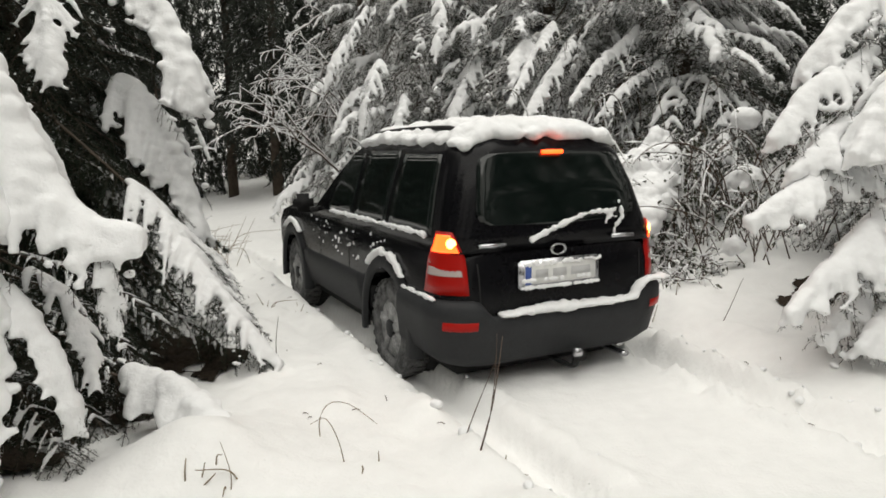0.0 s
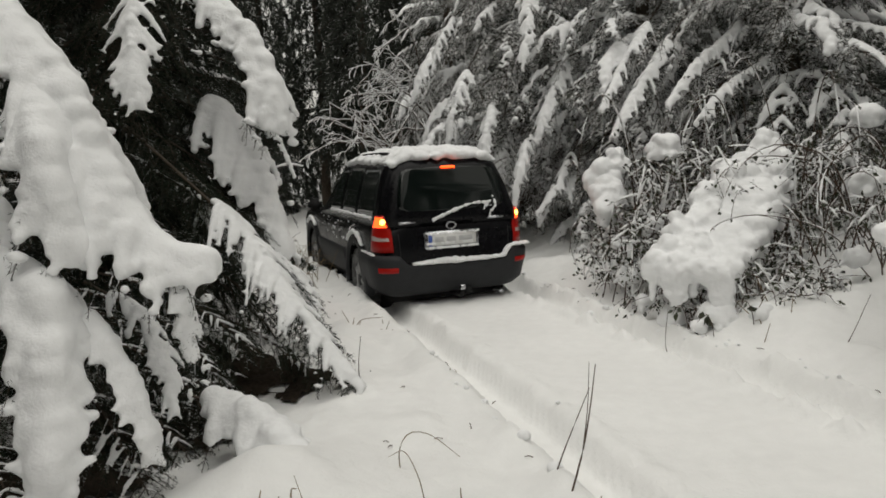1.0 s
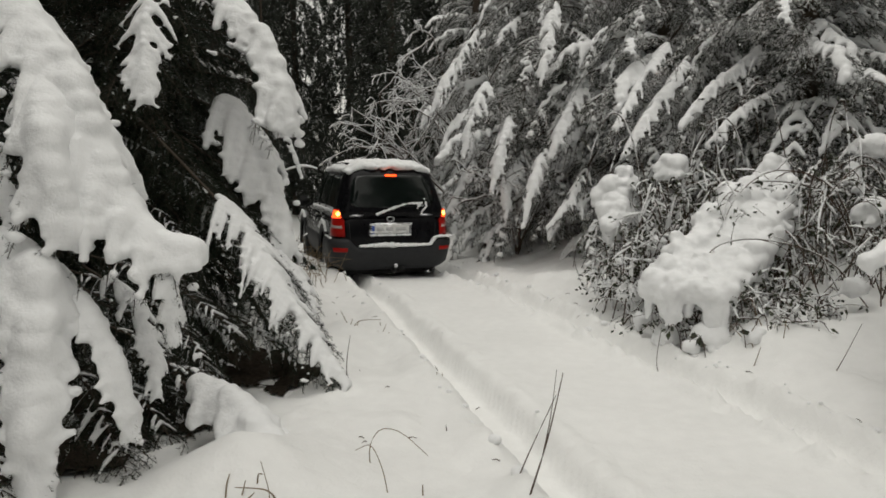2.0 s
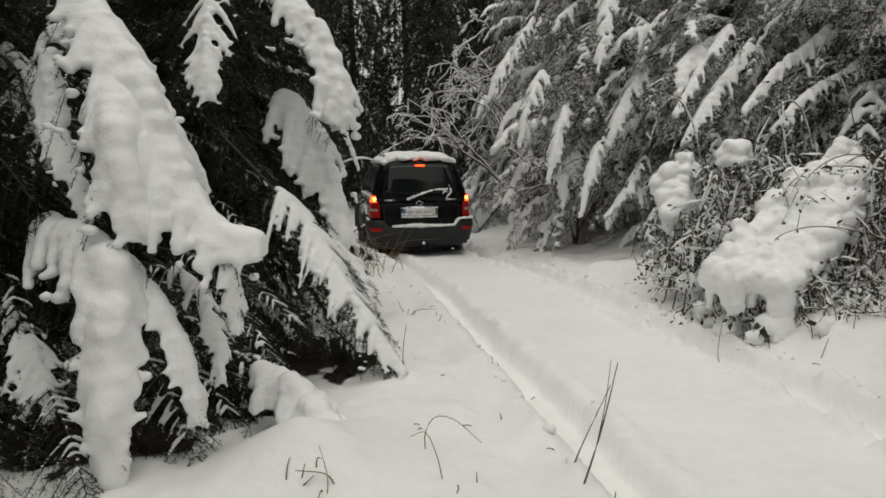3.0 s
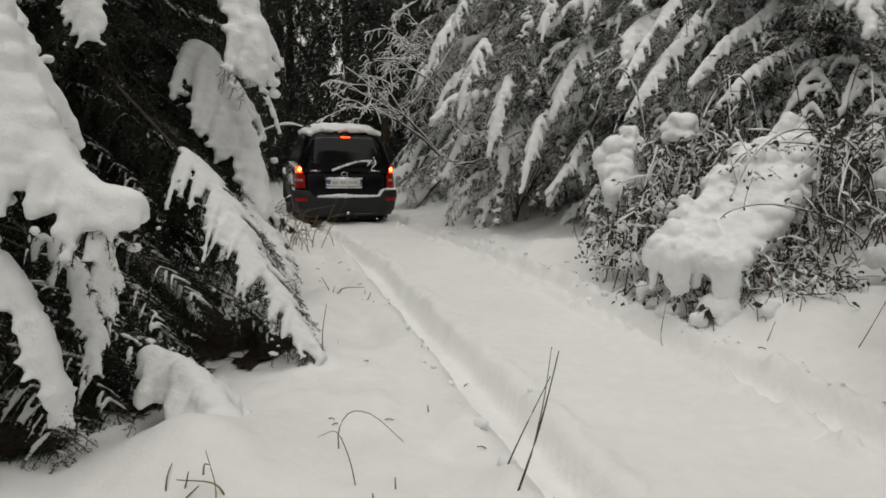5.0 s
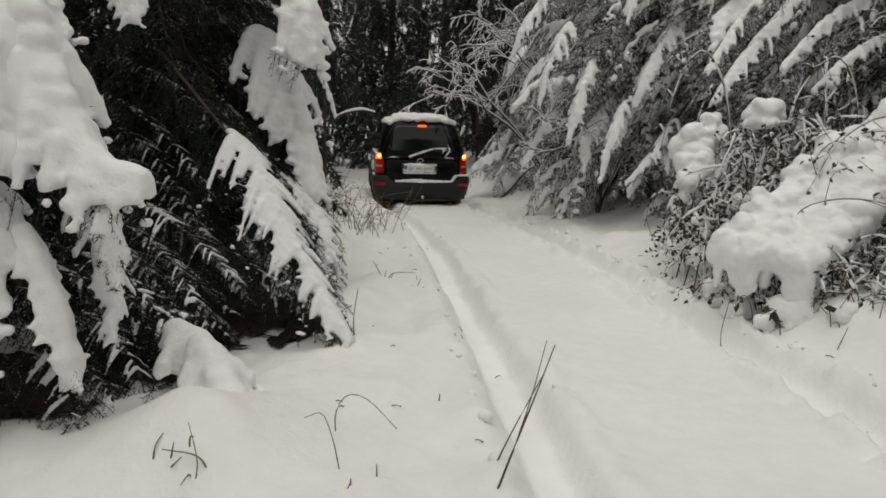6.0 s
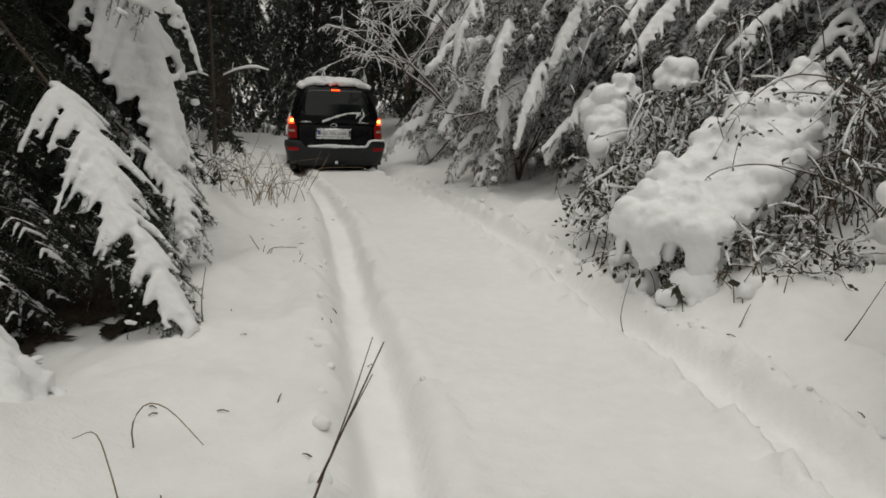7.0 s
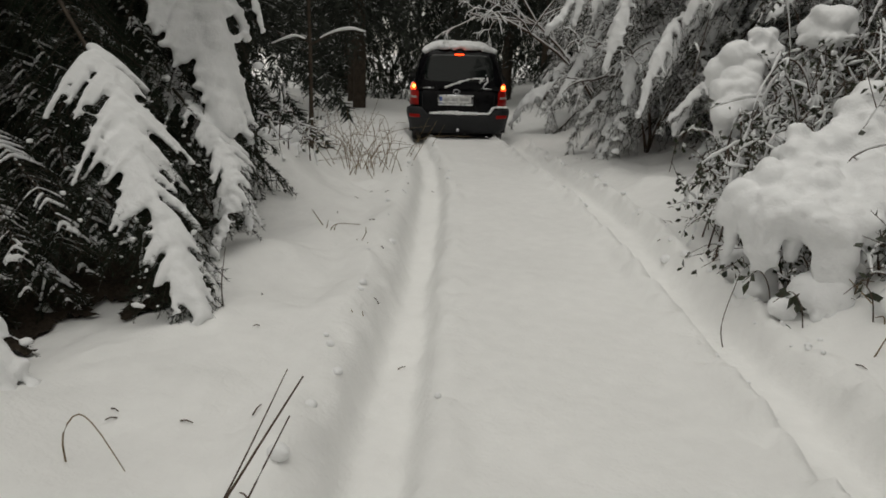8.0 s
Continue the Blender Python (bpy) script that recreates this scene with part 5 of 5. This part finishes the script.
    wp = curve_points([(0.44, 0.15, 1.235), (0.24, 0.148, 1.232), (0.0, 0.143, 1.172), (-0.24, 0.14, 1.10)], 40)
    bl = [[*p, r, r * 0.9, r * 0.9] for p in wp for r in [rs.uniform(0.012, 0.026)]] + [[0.47 + rs.normal() * 0.045, 0.15, 1.2 + rs.normal() * 0.05, 0.016, 0.012, 0.018] for k in range(22)]
    obj("wiper_snow", blob_mesh("wiper_snow", bl, 0.008, 0.006, 2, 5), M_SNOW, car, "snow stuck along the wiper")
    bl = [[rs.uniform(-0.37, 0.27), 0.064, z, rs.uniform(0.012, 0.03), 0.01, rs.uniform(0.008, 0.02)] for k in range(44) for z in (0.815, rs.choice([0.97, 0.96, 0.86]))]
    obj("plate_snow", blob_mesh("plate_snow", bl, 0.007, 0.004, 2, 6), M_SNOW, car, "snow caked round the plate")
    for sx in (-1, 1):
        bl = [[sx * 0.872, y, 1.128 + rs.uniform(0, 0.012), 0.022, 0.03, rs.uniform(0.01, 0.026)] for y in np.arange(0.5, 2.6, 0.03)]
        for k in range(60):
            y = rs.uniform(0.9, 3.2)
            r = rs.uniform(0.008, 0.022)
            bl.append([sx * 0.905, y, rs.uniform(0.8, 1.06), 0.012, r, r])
        for y in (WHEEL_R, WHEEL_F):
            for k in range(26):
                t = rs.uniform(0.9, 2.3)
                bl.append([sx * 0.925, y + 0.52 * math.cos(t), 0.42 + 0.52 * math.sin(t) + 0.015, 0.03, 0.05, rs.uniform(0.015, 0.04)])
        for k in range(22):
            bl.append([sx * 0.93, rs.uniform(0.25, 0.75), rs.choice([0.77, 0.775, 0.66]), 0.02, 0.035, rs.uniform(0.008, 0.018)])
        tagged(obj("side_snow", blob_mesh("side_snow", bl, 0.011, 0.006, 2, 7), M_SNOW, car, "snow clinging to the flank"), kind="stuff")
    # wheels
    for y in (WHEEL_R, WHEEL_F):
        for sx in (-1, 1):
            w = new("wheel")
            w.parent = car
            w.location = (sx * 0.75, y, WHEEL_Z)
            part("tyre", cyl(0.372, 0.22, 36, 0, 0.225), M_TYRE, w, "black tyre packed with snow")
            part("rim", cyl(0.232, 0.18, 28), M_RIM, w, "alloy rim caked with snow")
            part("hub", cyl(0.07, 0.03, 16), M_PLASTIC, w, m=pose(sx * 0.095, 0, 0))
            for k in range(5):
                part("spoke", box((sx * 0.08, -0.035, 0.05) if sx > 0 else (-0.105, -0.035, 0.05), (sx * 0.105, 0.035, 0.21) if sx > 0 else (-0.08, 0.035, 0.21), 0.008), M_RIM, w, m=pose(0, 0, 0, 72 * k, 0, 0))
            for k in range(30):
                part("tread_block", box((-0.105, -0.022, 0.362), (0.105, 0.022, 0.38), 0.004), M_TYRE, w, m=pose(0, 0, 0, 12 * k, 0, 0))
            WHEELS.append((w, sx, y))
    for o in car.children_recursive:
        if o.name.split(".")[0] != "wheel" and o.parent.name.split(".")[0] != "wheel":
            stand_tall(o)
    return car


def stand_tall(o):
    """Brings a part of the bodywork to the car's full height and slightly slimmer width."""
    high = lambda z: np.interp(z, [0.24, 0.37, 0.60, 0.80, 1.05, 1.18, 1.615, 1.745, 1.90], [0.20, 0.28, 0.585, 0.795, 1.055, 1.205, 1.685, 1.81, 1.97])
    if o.location.length > 0:
        o.location = (o.location.x * 0.965, o.location.y, float(high(o.location.z)))
        return
    co = np.empty(len(o.data.vertices) * 3, np.float32)
    o.data.vertices.foreach_get("co", co)
    co = co.reshape(-1, 3)
    co[:, 0] *= 0.965
    co[:, 2] = high(co[:, 2])
    o.data.vertices.foreach_set("co", co.ravel())
    o.data.update()


LAMP_BODY = BODY[:4] + [(1.02, 0.89, 0.125, 4.62, 0.24), (1.10, 0.868, 0.135, 4.4, 0.2), (1.25, 0.84, 0.16, 4.2, 0.2)]
WHEELS = []


def arr_tube(lines, r):
    bm = bmesh.new()
    for P in lines:
        S = curve_points(P, 12)
        V, F = tube_arrays([(S, r, r)], 8)
        vs = [bm.verts.new(v) for v in V]
        for f in F:
            bm.faces.new([vs[i] for i in f])
        bm.faces.new(vs[:8])
        bm.faces.new(vs[-8:])
    return bm


car = build_car()

# the car's way: seconds, rear bumper's place, heading
CAR_WAY = [(0.0, 0.84, 4.46, 26.0), (0.5, -0.03, 6.14, 27.0), (1.0, -0.80, 7.70, 28.5), (1.5, -1.49, 8.88, 28.5), (2.2, -2.36, 10.38, 27.0), (3.0, -2.99, 11.44, 25.0),
           (3.5, -3.15, 11.72, 24.0), (4.0, -3.16, 11.74, 24.0), (4.5, -3.18, 11.82, 24.5), (5.2, -3.52, 12.45, 25.5), (6.0, -3.82, 13.02, 26.0), (6.5, -4.02, 13.4, 26.0), (7.0, -4.08, 13.55, 26.0), (7.5, -4.1, 13.62, 26.0), (8.0, -4.1, 13.66, 26.0)]


def car_at(t):
    w = np.array(CAR_WAY)
    i = max(0, min(len(w) - 2, int(np.searchsorted(w[:, 0], t, side="right") - 1)))
    t0, t1 = w[i, 0], w[i + 1, 0]
    f = (t - t0) / (t1 - t0)
    g = np.gradient(w[:, 1:], w[:, 0], axis=0)
    h00, h10, h01, h11 = 2 * f ** 3 - 3 * f ** 2 + 1, f ** 3 - 2 * f ** 2 + f, -2 * f ** 3 + 3 * f ** 2, f ** 3 - f ** 2
    return h00 * w[i, 1:] + h10 * (t1 - t0) * g[i] + h01 * w[i + 1, 1:] + h11 * (t1 - t0) * g[i + 1]


def motions():
    rows, rolls, dist, last = [], [], 0.0, None
    for k in range(81):
        t = k / 10
        x, y, a = car_at(t)
        d = (-math.sin(radians(a)), math.cos(radians(a)))
        if last is not None:
            dist += (x - last[0]) * d[0] + (y - last[1]) * d[1]
        last = (x, y)
        s = road_us(x + d[0] * 2.4, y + d[1] * 2.4)[1]
        z = -0.16 - 0.05 * float(smoothstep(1, 8, s)) - 0.11 * float(smoothstep(9, 12.2, s))
        rows.append((t, pose(x, y, z, 0, 0, a)))
        rolls.append((t, dist))
    walk(car, rows)
    for w, sx, y in WHEELS:
        walk(w, [(t, pose(sx * 0.75, y, WHEEL_Z, -math.degrees(v / 0.372))) for t, v in rolls])


motions()
